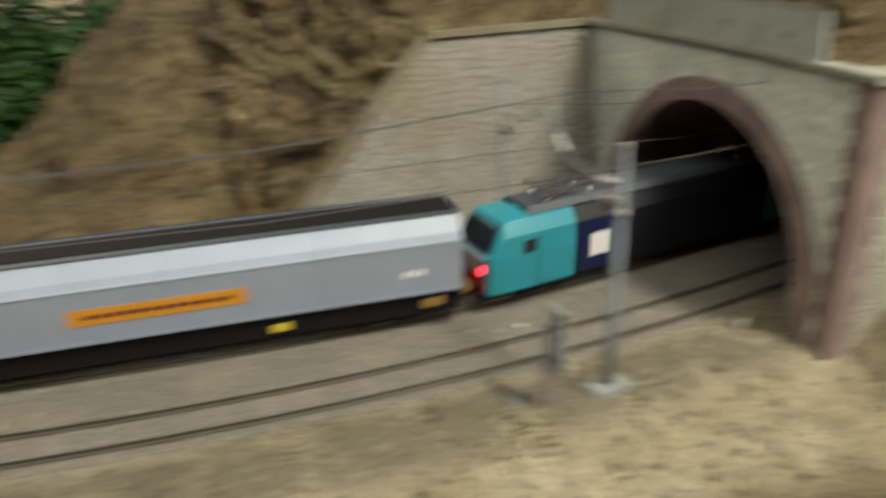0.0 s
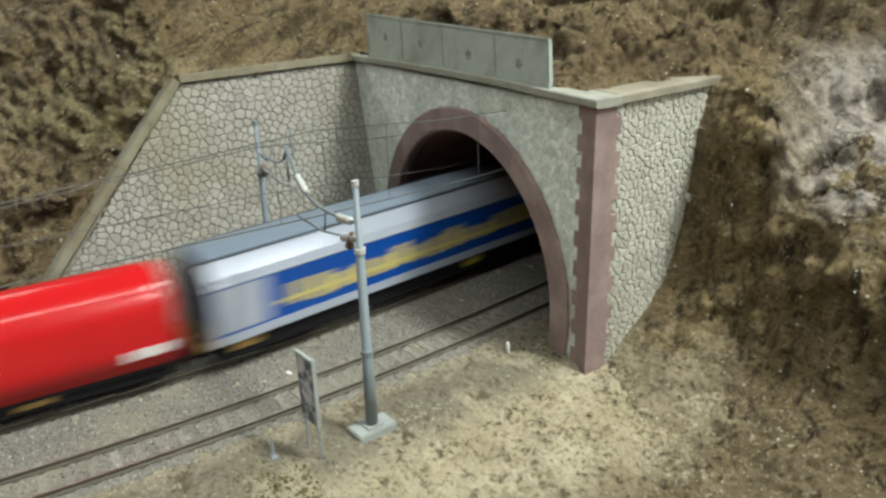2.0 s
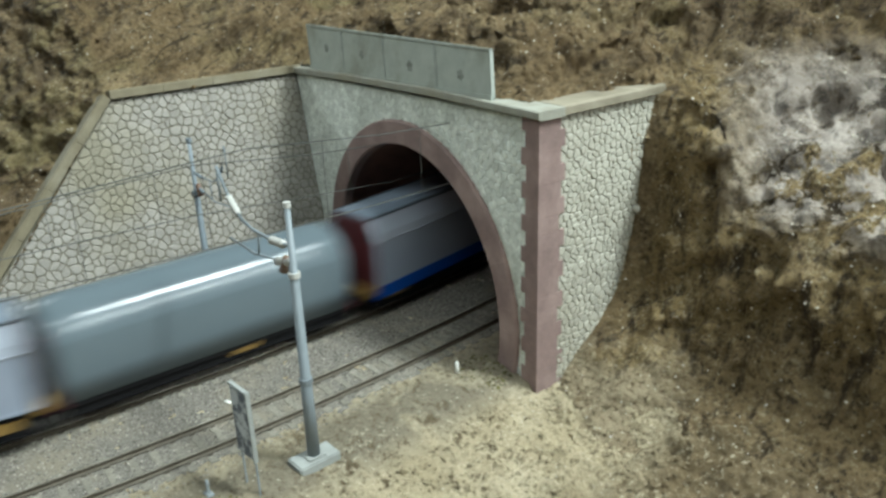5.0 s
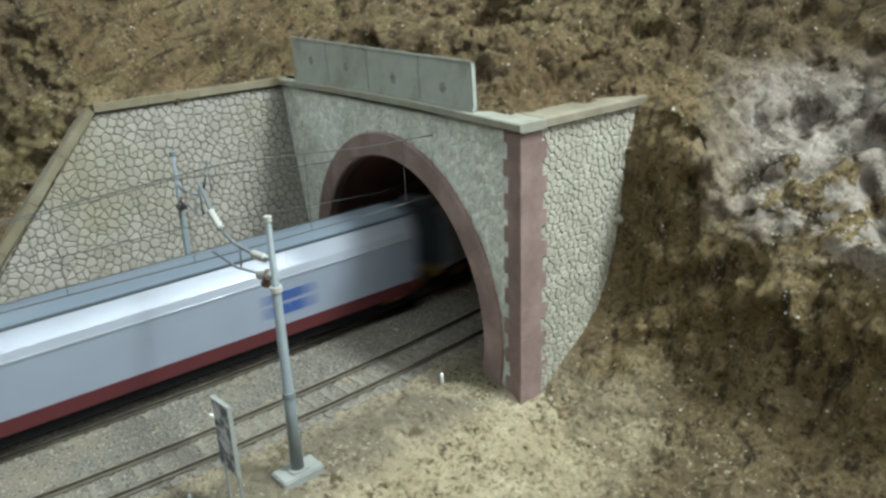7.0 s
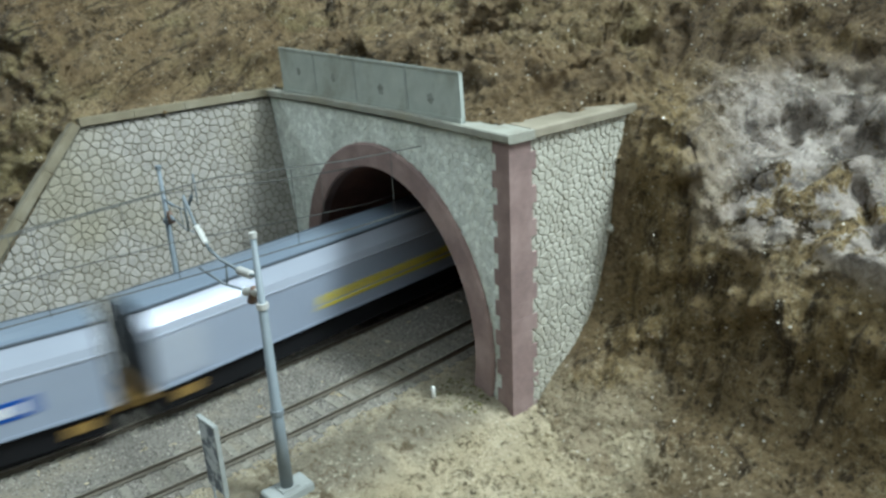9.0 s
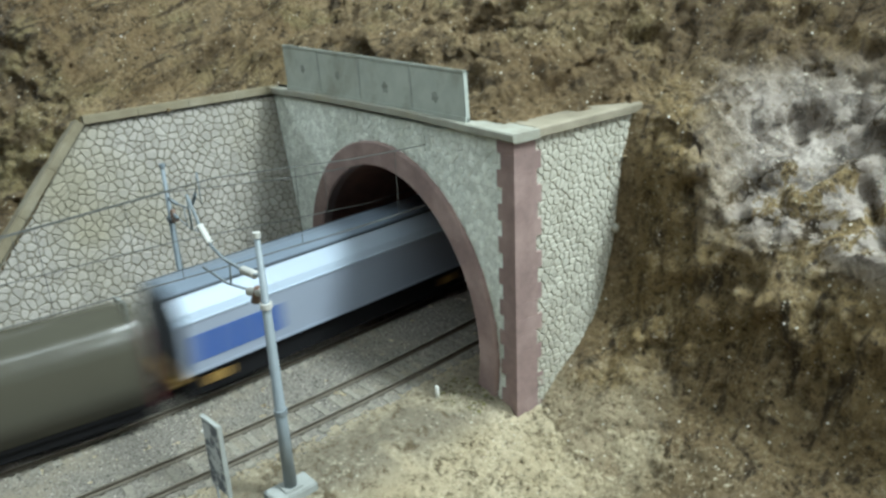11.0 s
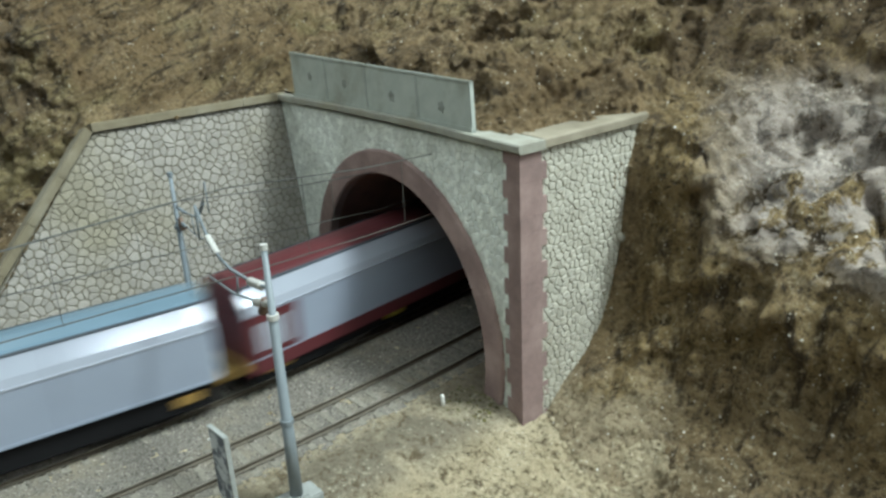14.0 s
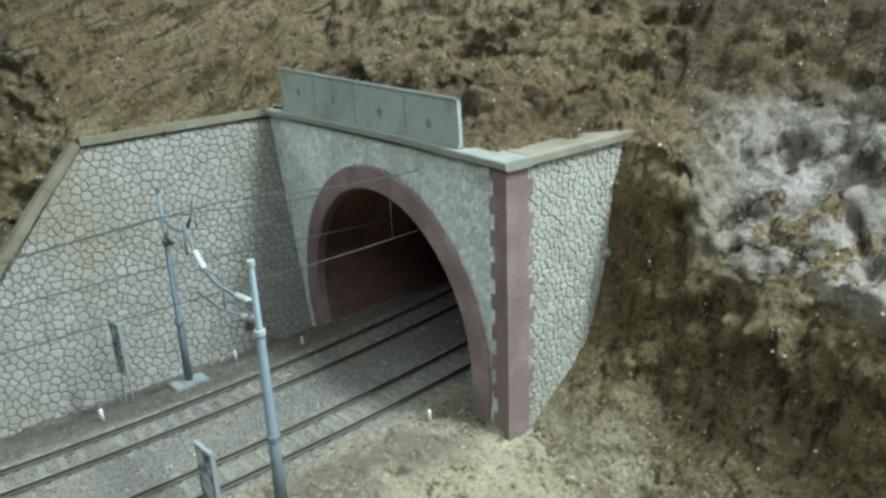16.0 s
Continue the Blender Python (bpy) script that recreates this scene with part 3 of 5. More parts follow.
# ---- green bushes beyond the hill's end ----
LEAF = material("bush_leaf", (0.03, 0.10, 0.016), 0.6, 0, (0.016, 0.05, 0.01), 60, 0.6)
rng = random.Random(31)
g = Geo()
for number in range(44):
    if number < 26:
        c = Vector((rng.uniform(-640, -480), rng.uniform(-520, -190), 0))
        h, r = rng.uniform(70, 150), rng.uniform(35, 60)
    else:
        # a row along the hill's falling edge
        f = (number - 26) / 17
        c = Vector((-385 - 65 * f + rng.uniform(-14, 6), -362 + 118 * f + rng.uniform(-10, 10), 2 + 84 * f))
        h, r = rng.uniform(26, 44), rng.uniform(16, 26)
    for _ in range(260):
        a, f = rng.uniform(0, math.tau), rng.uniform(0, 1) ** 0.5
        z = rng.uniform(0, 1)
        q = r * f * (0.45 + 0.55 * math.sin(math.pi * (0.15 + 0.8 * z)))
        p = c + Vector((q * math.cos(a), q * math.sin(a), -18 + h * z))
        t = Matrix.Rotation(rng.uniform(0, 6), 3, "Z") @ Matrix.Rotation(rng.uniform(0, 3), 3, "X")
        k = rng.uniform(4, 8)
        g.add([p + t @ Vector(v) * k for v in ((-1, 0, 0), (0, -0.6, 0.15), (1, 0, 0), (0, 0.6, 0.15))], [(0, 1, 2, 3)])
tagged(g.make("bushes", LEAF, None, "dense dark green model bushes beyond the hill"), category="bushes", kind="stuff")


# ---- room round the layout ----
def slab(name, x0, x1, y0, y1, z0, z1, mat, label, category):
    ob = Geo().box(x0, x1, y0, y1, z0, z1).make(name, mat, None, label)
    return tagged(ob, category=category, kind="structure")


slab("floor", -4600, 3200, -4200, 4200, -1040, -1000, CARPET, "dark carpeted room floor", "floor")
slab("ceiling", -4600, 3200, -4200, 4200, 1500, 1540, PLASTER, "plain pale ceiling", "ceiling")
slab("wall_east", 3200, 3260, -4200, 4200, -1000, 1500, PLASTER, "plain pale room wall", "wall")
slab("wall_west", -4660, -4600, -4200, 4200, -1000, 1500, PLASTER, "plain pale room wall", "wall")
slab("wall_north", -4600, 3200, 4200, 4260, -1000, 1500, PLASTER, "plain pale room wall", "wall")
slab("wall_south", -4600, 3200, -4260, -4200, -1000, 1500, PLASTER, "plain pale room wall", "wall")


# ---- stone facing ----
def clip(poly, nx, ny, k):
    """The part of a convex polygon where nx * x + ny * y <= k."""
    out = []
    for i, p in enumerate(poly):
        q = poly[(i + 1) % len(poly)]
        a, b = nx * p[0] + ny * p[1] - k, nx * q[0] + ny * q[1] - k
        if a <= 0:
            out.append(p)
        if a * b < 0:
            f = a / (a - b)
            out.append((p[0] + f * (q[0] - p[0]), p[1] + f * (q[1] - p[1])))
    return out


def rubble(region, size, rng, flat=1.0):
    """Uneven stones that fill a convex region of a wall: one polygon each."""
    us, vs = [p[0] for p in region], [p[1] for p in region]
    sites, row = [], 0
    v = min(vs) - size
    while v < max(vs) + size:
        u = min(us) - size + (row % 2) * size * 0.5
        while u < max(us) + size:
            sites.append((u + rng.uniform(-0.5, 0.5) * size, v + rng.uniform(-0.44, 0.44) * size))
            u += size * flat
        v += size * 0.88
        row += 1
    S = np.array(sites)
    W = np.array([rng.uniform(0, 0.16) * size * size for _ in sites])
    cells = []
    for i, s in enumerate(S):
        d2 = ((S - s) ** 2).sum(1)
        poly = list(region)
        for j in np.argsort(d2)[1:16]:
            n = S[j] - s
            poly = clip(poly, n[0], n[1], (float(n @ (s + S[j])) + W[i] - W[j]) / 2)
            if len(poly) < 3:
                break
        if len(poly) >= 3:
            area = abs(sum(a[0] * b[1] - b[0] * a[1] for a, b in zip(poly, poly[1:] + poly[:1]))) / 2
            if area > 0.12 * size * size:
                cells.append(poly)
    return cells


def stone_geo(geo, poly, place, joint, proud, rng):
    """One cushioned stone: place(u, v, out) gives its points in the world."""
    c = (sum(p[0] for p in poly) / len(poly), sum(p[1] for p in poly) / len(poly))
    r = max(math.hypot(p[0] - c[0], p[1] - c[1]) for p in poly)
    # worn corners
    worn = []
    for p, q in zip(poly, poly[1:] + poly[:1]):
        worn += [(p[0] + f * (q[0] - p[0]), p[1] + f * (q[1] - p[1])) for f in (0.22, 0.78)]
    poly = worn

    def ring(cut, h):
        f = max(0.3, 1 - cut / r)
        return [place(c[0] + f * (p[0] - c[0]), c[1] + f * (p[1] - c[1]), h) for p in poly]

    h = proud * rng.uniform(0.7, 1.25)
    geo.loft([ring(joint, -0.4), ring(joint, h * 0.35), ring(joint + 0.10 * r, h * 0.78), ring(joint + 0.27 * r, h)], caps=False)
    n = len(geo.v)
    geo.f.append(tuple(range(n - len(poly), n)))


def face_with_stones(cells, place, mat, parent, joint, proud, rng, single, rest_label):
    rest = Geo()
    made = 0
    for poly in cells:
        cu = sum(p[0] for p in poly) / len(poly)
        if single(cu) and made < 300:
            stone_geo(g := Geo(), poly, place, joint, proud, rng)
            g.make("stone", mat, parent)
            made += 1
        else:
            stone_geo(rest, poly, place, joint, proud, rng)
    if rest.f:
        tagged(rest.make("stones", mat, parent, rest_label), kind="stuff")


# ---- tunnel portal ----
ARCH = (10.5, 11.5, 67.5, 78.8)
portal = empty("wall_portal", "tunnel portal of pale greenish rubble stone with a red sandstone arch", "tunnel portal", kind="structure")


def portal_edge(a):
    """Where the ray from the arch's centre at the angle a leaves the portal's front."""
    dx, dz = math.cos(a), math.sin(a)
    far = []
    if dx > 1e-6:
        far.append((99.5 - ARCH[0]) / dx)
    if dz > 1e-6:
        far.append((102.4 + 0.03 * ARCH[0] - ARCH[1]) / (dz - 0.03 * dx))
    if dz < -1e-6:
        far.append((-30 - ARCH[1]) / dz)
    # the left edge leans with the wing wall
    den = dx + 0.228 * dz
    if den < -1e-6:
        far.append((-73 - 0.228 * 18 - ARCH[0] - 0.228 * ARCH[1]) / den)
    k = min(f for f in far if f > 0)
    return ARCH[0] + k * dx, ARCH[1] + k * dz


g = Geo()
angles = sorted([radians(a) for a in range(-40, 221, 4)] + [math.atan2(105.4 - ARCH[1], 99.5 - ARCH[0]), math.atan2(99.4 - ARCH[1], -99.7 - ARCH[0])])
rings = []
for a in angles:
    ex, ez = portal_edge(a)
    ax, az = ARCH[0] + 70 * math.cos(a), ARCH[1] + 70 * math.sin(a)
    rings.append([(ax, 0, az), (ex, 0, ez), (ex, 9, ez), (ax, 9, az)])
g.loft(rings)
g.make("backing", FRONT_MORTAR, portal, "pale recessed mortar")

rng = random.Random(11)
front_region = [(-101, -24), (93.6, -24), (93.6, 104.8), (-101, 98.9)]
front_cells = []
for poly in rubble(front_region, 3.3, rng):
    poly = clip(poly, -1, -0.228, 73 + 0.228 * 18 - 0.5)
    if len(poly) < 3:
        continue
    c = (sum(p[0] for p in poly) / len(poly), sum(p[1] for p in poly) / len(poly))
    if math.hypot(c[0] - ARCH[0], c[1] - ARCH[1]) < 77.6:
        continue
    pushed = []
    for p in poly:
        d = math.hypot(p[0] - ARCH[0], p[1] - ARCH[1])
        f = max(1.0, 76.0 / d)
        pushed.append((ARCH[0] + f * (p[0] - ARCH[0]), ARCH[1] + f * (p[1] - ARCH[1])))
    front_cells.append(pushed)
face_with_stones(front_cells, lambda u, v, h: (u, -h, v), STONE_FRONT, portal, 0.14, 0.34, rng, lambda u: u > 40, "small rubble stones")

for i in range(30):
    a0, a1 = radians(-21 + i * 230 / 30 + 0.03), radians(-21 + (i + 1) * 230 / 30 - 0.03)
    g = Geo()
    arcs = []
    for a in (a0, (a0 + a1) / 2, a1):
        ca, sa = math.cos(a), math.sin(a)
        section = [(ARCH[2], 3.0), (ARCH[2], -1.6), (ARCH[2] + 0.7, -2.3), (ARCH[3] - 0.7, -2.3), (ARCH[3], -1.6), (ARCH[3], 3.0)]
        arcs.append([(ARCH[0] + r * ca, y, ARCH[1] + r * sa) for r, y in section])
    g.loft(arcs)
    g.make("arch_stone", RED_STONE, portal)

zq = -12.0
i = 0
while zq < 104:
    h = 6.6
    w, d = (9.8, 10.2) if i % 2 else (7.4, 12.8)
    w, d = w + rng.uniform(-0.4, 0.4), d + rng.uniform(-0.5, 0.5)
    g = Geo().box(100.5 - w, 100.5, -0.9, d, zq + 0.01, min(zq + h - 0.01, 105.0), 0.06)
    g.make("quoin", RED_STONE, portal)
    zq += h
    i += 1

# the cornice rises a little towards the free corner
g = Geo()
rings = []
for x, z in ((-101.5, 99.4), (-40, 102.4), (30, 104.6), (102.0, 105.2)):
    rings.append([(x, y, z + h) for y, h in ((-1.2, 0), (-2.4, 0.7), (-2.4, 3.0), (-1.9, 3.5), (10.5, 3.5), (10.5, 0))])
g.loft(rings)
g.make("cornice", CORNICE, portal, "pale weathered stone cornice")

# raised board on the cornice
board = empty("parapet_board", "grey-green framed panel board standing on the portal cornice", "parapet")
TL, TR, BR, BL = Vector((-87.5, 3.0, 126.3)), Vector((68.0, 3.0, 127.3)), Vector((73.0, 0.0, 108.2)), Vector((-80.0, 0.0, 103.6))


def on_board(u, v, out=0.0):
    p = (BL.lerp(BR, u)).lerp(TL.lerp(TR, u), v)
    return p + Vector((0, -out, out * 0.15))


def board_slab(u0, u1, v0, v1, o0, o1):
    corners = ((u0, v0), (u1, v0), (u1, v1), (u0, v1))
    return Geo().loft([[on_board(u, v, o0) for u, v in corners], [on_board(u, v, o1) for u, v in corners]])


cuts = [0.0, 0.24, 0.49, 0.76, 1.0]
for a, b in zip(cuts, cuts[1:]):
    board_slab(a + 0.004, b - 0.004, 0.05, 0.95, -1.2, 0.3).make("panel", BOARD, board)
for a in cuts:
    board_slab(max(a - 0.005, 0), min(a + 0.005, 1), 0, 1, -1.2, 0.5).make("post", BOARD_JOINT, board)
for u, v, r in ((0.13, 0.52, 2.2), (0.36, 0.50, 2.0), (0.63, 0.42, 2.6), (0.87, 0.40, 2.4)):
    ring = [(u + r * f * math.cos(k * math.tau / 14) / 153, v + r * f * math.sin(k * math.tau / 14) / 20)
            for k in range(14) for f in (0.85 + 0.2 * math.sin(2.3 * k + 9 * u),)]
    Geo().loft([[on_board(a, b, 0.2) for a, b in ring], [on_board(a, b, 0.42) for a, b in ring]]).make("stain", STAIN, board, "dark round stain")
for v0, v1 in ((0, 0.10), (0.95, 1.0)):
    board_slab(0, 1, v0, v1, -1.2, 0.7 if v0 else 0.9).make("rail", BOARD, board)

# ---- left wing wall: leans back, with a stepped-down coping ----
UW = Vector((0.054, -1, 0)).normalized()
VW = Vector((-28.0, 0, 123)).normalized()
NW = UW.cross(VW).normalized()
if NW.x < 0:
    NW = -NW


def on_wing(u, v, out=0.0):
    return Vector((-73, 0, -18)) + UW * u + VW * v + NW * out


wing = empty("wall_wing", "leaning retaining wall of pale irregular rubble stones", "retaining wall", kind="structure")
outline = [(-2, -12), (222, -12), (101.4, 120.5), (-2, 120.5)]
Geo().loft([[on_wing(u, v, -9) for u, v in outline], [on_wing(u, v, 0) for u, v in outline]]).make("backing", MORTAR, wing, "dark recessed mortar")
rng = random.Random(5)
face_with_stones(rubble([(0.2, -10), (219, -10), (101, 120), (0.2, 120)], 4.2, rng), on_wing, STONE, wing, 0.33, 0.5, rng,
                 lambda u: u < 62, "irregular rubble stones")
path = [(-3, 120.6), (101.6, 120.6), (224, -12)]
for (u0, v0), (u1, v1) in zip(path, path[1:]):
    length = math.hypot(u1 - u0, v1 - v0)
    nu, nv = -(v1 - v0) / length, (u1 - u0) / length
    count = max(1, round(length / 26))
    for k in range(count):
        f0, f1 = (k + 0.004) / count, (k + 1 - 0.004) / count
        section = [(0, 2.6), (0, -9.5), (4.2, -9.5), (4.2, 1.8), (3.4, 2.6)]
        ring = [[on_wing(u0 + f * (u1 - u0) + h * nu, v0 + f * (v1 - v0) + h * nv, o) for h, o in section] for f in (f0, f1)]
        Geo().loft(ring).make("coping_stone", COPING, wing)

# ---- right wing wall ----
side = empty("wall_side", "pale rubble stone side wall beside the portal, buried in the hill", "retaining wall", kind="structure")


def on_side(u, v, out=0.0):
    return Vector((100 - 0.049 * u + 0.016 * (101 - v) * 0.9 + out - 0.9, u, v))


outline = [(8, -16), (30, -16), (72, 60), (72, 105.4), (8, 105.4)]
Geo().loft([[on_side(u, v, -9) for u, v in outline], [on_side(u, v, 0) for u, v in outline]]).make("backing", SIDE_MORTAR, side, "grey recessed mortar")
rng = random.Random(8)
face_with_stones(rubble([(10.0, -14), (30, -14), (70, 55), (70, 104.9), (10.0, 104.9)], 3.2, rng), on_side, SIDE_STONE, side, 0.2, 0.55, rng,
                 lambda u: True, "rubble stones")
ring = [[on_side(u, v, o) for v, o in ((105.3, -11), (105.3, 2.2), (108.2, 2.2), (108.8, 1.6), (108.8, -11))] for u in (10.7, 71)]
Geo().loft(ring).make("coping_stone", SIDE_COPING, side, "weathered beige coping")

# ---- tunnel lining ----
g = Geo()
rings = []
angle_steps = [radians(q) for q in range(-36, 217, 9)]
for y in (2.5, 11.0):
    rings.append([(ARCH[0] + 69.0 * math.cos(t), y, ARCH[1] + 69.0 * math.sin(t)) for t in angle_steps])
# inside it draws in towards the train's track
for s in range(206, 640, 20):
    f = min(1.0, max(0.0, (s - 186) / 60))
    c = on_line(s, 16.5 + 6.0 * f, 11.5)
    a, wide = s / RADIUS, 69.0 - 22.0 * f
    rings.append([(c.x + wide * math.cos(t) * math.cos(a), c.y + wide * math.cos(t) * math.sin(a), c.z + 69.0 * math.sin(t))
                  for t in angle_steps])
g.loft(rings, closed=False, caps=False)
n = len(rings[0])
g.f.append(tuple(len(g.v) - n + k for k in range(n)))
tagged(g.make("tunnel_lining", LINING, None, "dark reddish-brown tunnel lining", True), category="tunnel", kind="structure")

# ---- track bed, rails and sleepers ----
bed_s, bed_o = np.arange(-420, 640, 3.0), np.concatenate([np.arange(-21, 72, 1.3), [72]])
S, O = np.meshgrid(bed_s, bed_o, indexing="ij")
A = S / RADIUS
Z = np.interp(O, [-21, -16, -12, 62, 67, 72], [-5.4, -3.4, -2.5, -2.5, -3.2, -5.0])
P = np.stack([CENTRE[0] + (RADIUS + O) * np.cos(A), CENTRE[1] + (RADIUS + O) * np.sin(A), Z], -1)
P[..., 2] += 0.45 * fbm(P, 4, 3, 71)
n, k = S.shape
idx = np.arange(n * k).reshape(n, k)
me = bpy.data.meshes.new("track_bed")
me.from_pydata((P.reshape(-1, 3) * MM).tolist(), [], np.stack([idx[:-1, :-1], idx[1:, :-1], idx[1:, 1:], idx[:-1, 1:]], -1).reshape(-1, 4).tolist())
me.polygons.foreach_set("use_smooth", [True] * len(me.polygons))
me.materials.append(BALLAST)
tagged(new("track_bed", me), "grey-brown ballast bed under both tracks", "track bed", kind="structure")

rng = random.Random(23)
g = Geo()
for _ in range(17000):
    s, o = rng.uniform(-160, 330), rng.uniform(-24, 78)
    if any(abs(o - q) < 1.5 for q in (-8.25, 8.25, 41.75, 58.25)):
        continue
    r = rng.uniform(0.28, 0.62)
    z = float(np.interp(o, [-24, -16, -12, 62, 67, 78], [-6, -3.4, -2.5, -2.5, -3.2, -6.0]))
    p = on_line(s, o, z + r * 0.3)
    q = Matrix.Rotation(rng.uniform(0, 6), 3, "Z") @ Matrix.Rotation(rng.uniform(0, 3), 3, "X")
    g.add([p + q @ Vector(c) * r for c in ((1, 0, 0), (-0.9, 0.2, 0), (0, 1.1, 0), (0, -0.8, 0.2), (0, 0, 0.9), (0.1, 0, -1))],
          [(0, 2, 4), (2, 1, 4), (1, 3, 4), (3, 0, 4), (2, 0, 5), (1, 2, 5), (3, 1, 5), (0, 3, 5)])
tagged(g.make("ballast_grains", GRIT, None, "loose grey ballast grains strewn over the track bed"), category="ballast", kind="stuff")

sleeper_mesh = None
chair_shade_mesh = None
for centre_off, label in ((0.0, "railway track with dark rails on concrete sleepers, used by the train"), (50.0, "empty railway track with dark rails on concrete sleepers")):
    track = empty("railway_track", label, "railway track", "tracks through the tunnel")
    for off in (centre_off - 8.25, centre_off + 8.25):
        prof = [(-0.9, -2.1), (-0.9, -1.8), (-0.25, -1.4), (-0.25, -0.7), (-0.45, -0.5), (-0.45, -0.08), (0.45, -0.08), (0.45, -0.5), (0.25, -0.7), (0.25, -1.4), (0.9, -1.8), (0.9, -2.1)]
        rings = [[on_line(s, off + o, z) for o, z in prof] for s in np.linspace(-3480.0, 3480.0, 380)]
        rail = Geo().loft(rings).make("rail", RAIL, track)
        head = [[on_line(s, off + o, z) for o, z in ((-0.4, -0.08), (0.4, -0.08), (0.36, 0), (-0.36, 0))] for s in np.linspace(-3480.0, 3480.0, 380)]
        Geo().loft(head).make("rail_head", RAIL_TOP, rail, "worn rail head")
    rest = Geo()
    for k in range(-464, 464):
        s = k * 7.5
        m = Matrix.Translation(on_line(s, centre_off) * MM) @ pose(0, 0, 0, 0, 0, math.degrees(s / RADIUS))
        if -215 < s < 330:
            if sleeper_mesh is None:
                sleeper_mesh = Geo().box(-14.5, 14.5, -1.6, 1.6, -3.6, -2.2, 0.25)
                sleeper_mesh = sleeper_mesh.make("sleeper", SLEEPER, track, "", False, m).data
            else:
                ob = new("sleeper", sleeper_mesh)
                ob.parent, ob.matrix_basis = track, m
            # dark chair blocks that also stand in for the sleeper-end shadows beside the rails
            if -150 < s < 130:
                for off in (-8.25, 8.25):
                    seat_at = m @ Matrix.Translation(Vector((off, 0, 0)) * MM)
                    if chair_shade_mesh is None:
                        chair_shade_mesh = Geo().box(-1.9, 1.9, -1.0, 1.0, -2.4, -1.75, 0.15).make("rail_chair", CHAIR_SHADE, track, "", False, seat_at).data
                    else:
                        ob = new("rail_chair", chair_shade_mesh)
                        ob.parent, ob.matrix_basis = track, seat_at
        else:
            a, c = s / RADIUS, on_line(s, centre_off)
            er, et = Vector((math.cos(a), math.sin(a), 0)), Vector((-math.sin(a), math.cos(a), 0))
            rest.add([c + er * u + et * v + Vector((0, 0, z)) for z in (-6, -2.02) for u, v in ((-14.5, -1.6), (14.5, -1.6), (14.5, 1.6), (-14.5, 1.6))],
                     [(4, 5, 6, 7), (0, 1, 5, 4), (1, 2, 6, 5), (2, 3, 7, 6), (3, 0, 4, 7)])
    tagged(rest.make("far_sleepers", SLEEPER, track), kind="stuff")


# ---- catenary masts ----
def mast(at, arm_to, label, turn=0.0, plain=False):
    """A tapered tubular mast on a square foot; arm_to: reach of its cantilever towards the track along local x."""
    paint_mat = FAR_MAST if plain else MAST
    top = empty("catenary_mast", label, "catenary mast", "catenary masts", at=at, turn=turn)
    g = Geo().box(-4.8, 4.8, -8.2, 8.2, -4, 0.6, 0.5).box(-3.2, 3.2, -3.6, 3.6, 0.6, 1.3, 0.3)
    g.make("foot", CONCRETE, top, "grey square foot plate", False, pose(0, 0, 0, 0, 0, 0))
    Geo().tube([(0, 0, 0.8), (0, 0, 31), (0, 0, 31.2), (0, 0, 70), (0, 0, 70.2), (0, 0, 94.5)], [f * (0.85 if plain else 1) for f in (2.3, 1.95, 1.8, 1.5, 1.2, 0.95)], 12).make("pole", paint_mat, top, "", True)
    for h, r in ((31, 2.35), (70, 2.0), (93.8, 1.25)):
        Geo().tube([(0, 0, h - 0.9), (0, 0, h + 0.9)], r, 12).make("collar", paint_mat if plain else INSULATOR if h > 60 else MAST, top)
    e = arm_to
    k = 1 if e > 0 else -1
    thin = 0.6 if plain else 1.0
    arm = Geo().tube([(0, 0, 80), (e * 0.22, 0, 78.6), (e * 0.62, 0, 79), (e * 0.8, 0, 81)], 0.6 * thin, 6)
    arm.tube([(e * 0.8, 0, 81), (e * 0.98, 0, 87), (e * 1.14, 0, 97)], 0.6 * thin, 6)
    arm.tube([(e * 1.14, 0, 97), (e * 1.14, 0, 84)], 0.45 * thin, 6)
    arm.tube([(e * 0.30, 0, 72), (e * 0.62, 0, 70), (e * 1.05, 0, 71)], 0.45 * thin, 6)
    arm.tube([(e * 0.52, 0, 79), (e * 0.55, 0, 70.4)], 0.4 * thin, 6)
    arm.make("cantilever", paint_mat, top, "thin grey cantilever arm", True)
    for p, q in (((e * 0.12, 0, 79.2), (e * 0.30, 0, 78.6)), ((e * 0.84, 0, 82.2), (e * 0.98, 0, 87)), ((e * 0.05, 0, 74), (e * 0.24, 0, 71.8))):
        a, b = Vector(p), Vector(q)
        pts = [a.lerp(b, f / 8) for f in range(9)]
        Geo().tube(pts, [(0.6 if plain else 1.0) if i % 2 else (0.8 if plain else 1.55) for i in range(9)], 8).make("insulator", FAR_MAST if plain else INSULATOR, top, "", True)
    Geo().tube([(e * 0.10, 0, 75), (e * 0.16, 0, 69.5)], [1.0, 1.7], 8).make("counterweight", BROWN_INSULATOR, top, "brown insulator", True)
    return top


mast((91, -97.2, -1.6), -42, "slender pale grey catenary mast beside the empty track", 5)
mast((-28, -87.3, -4.4), 30, "slender blue-grey catenary mast before the stone wall", 5, True)

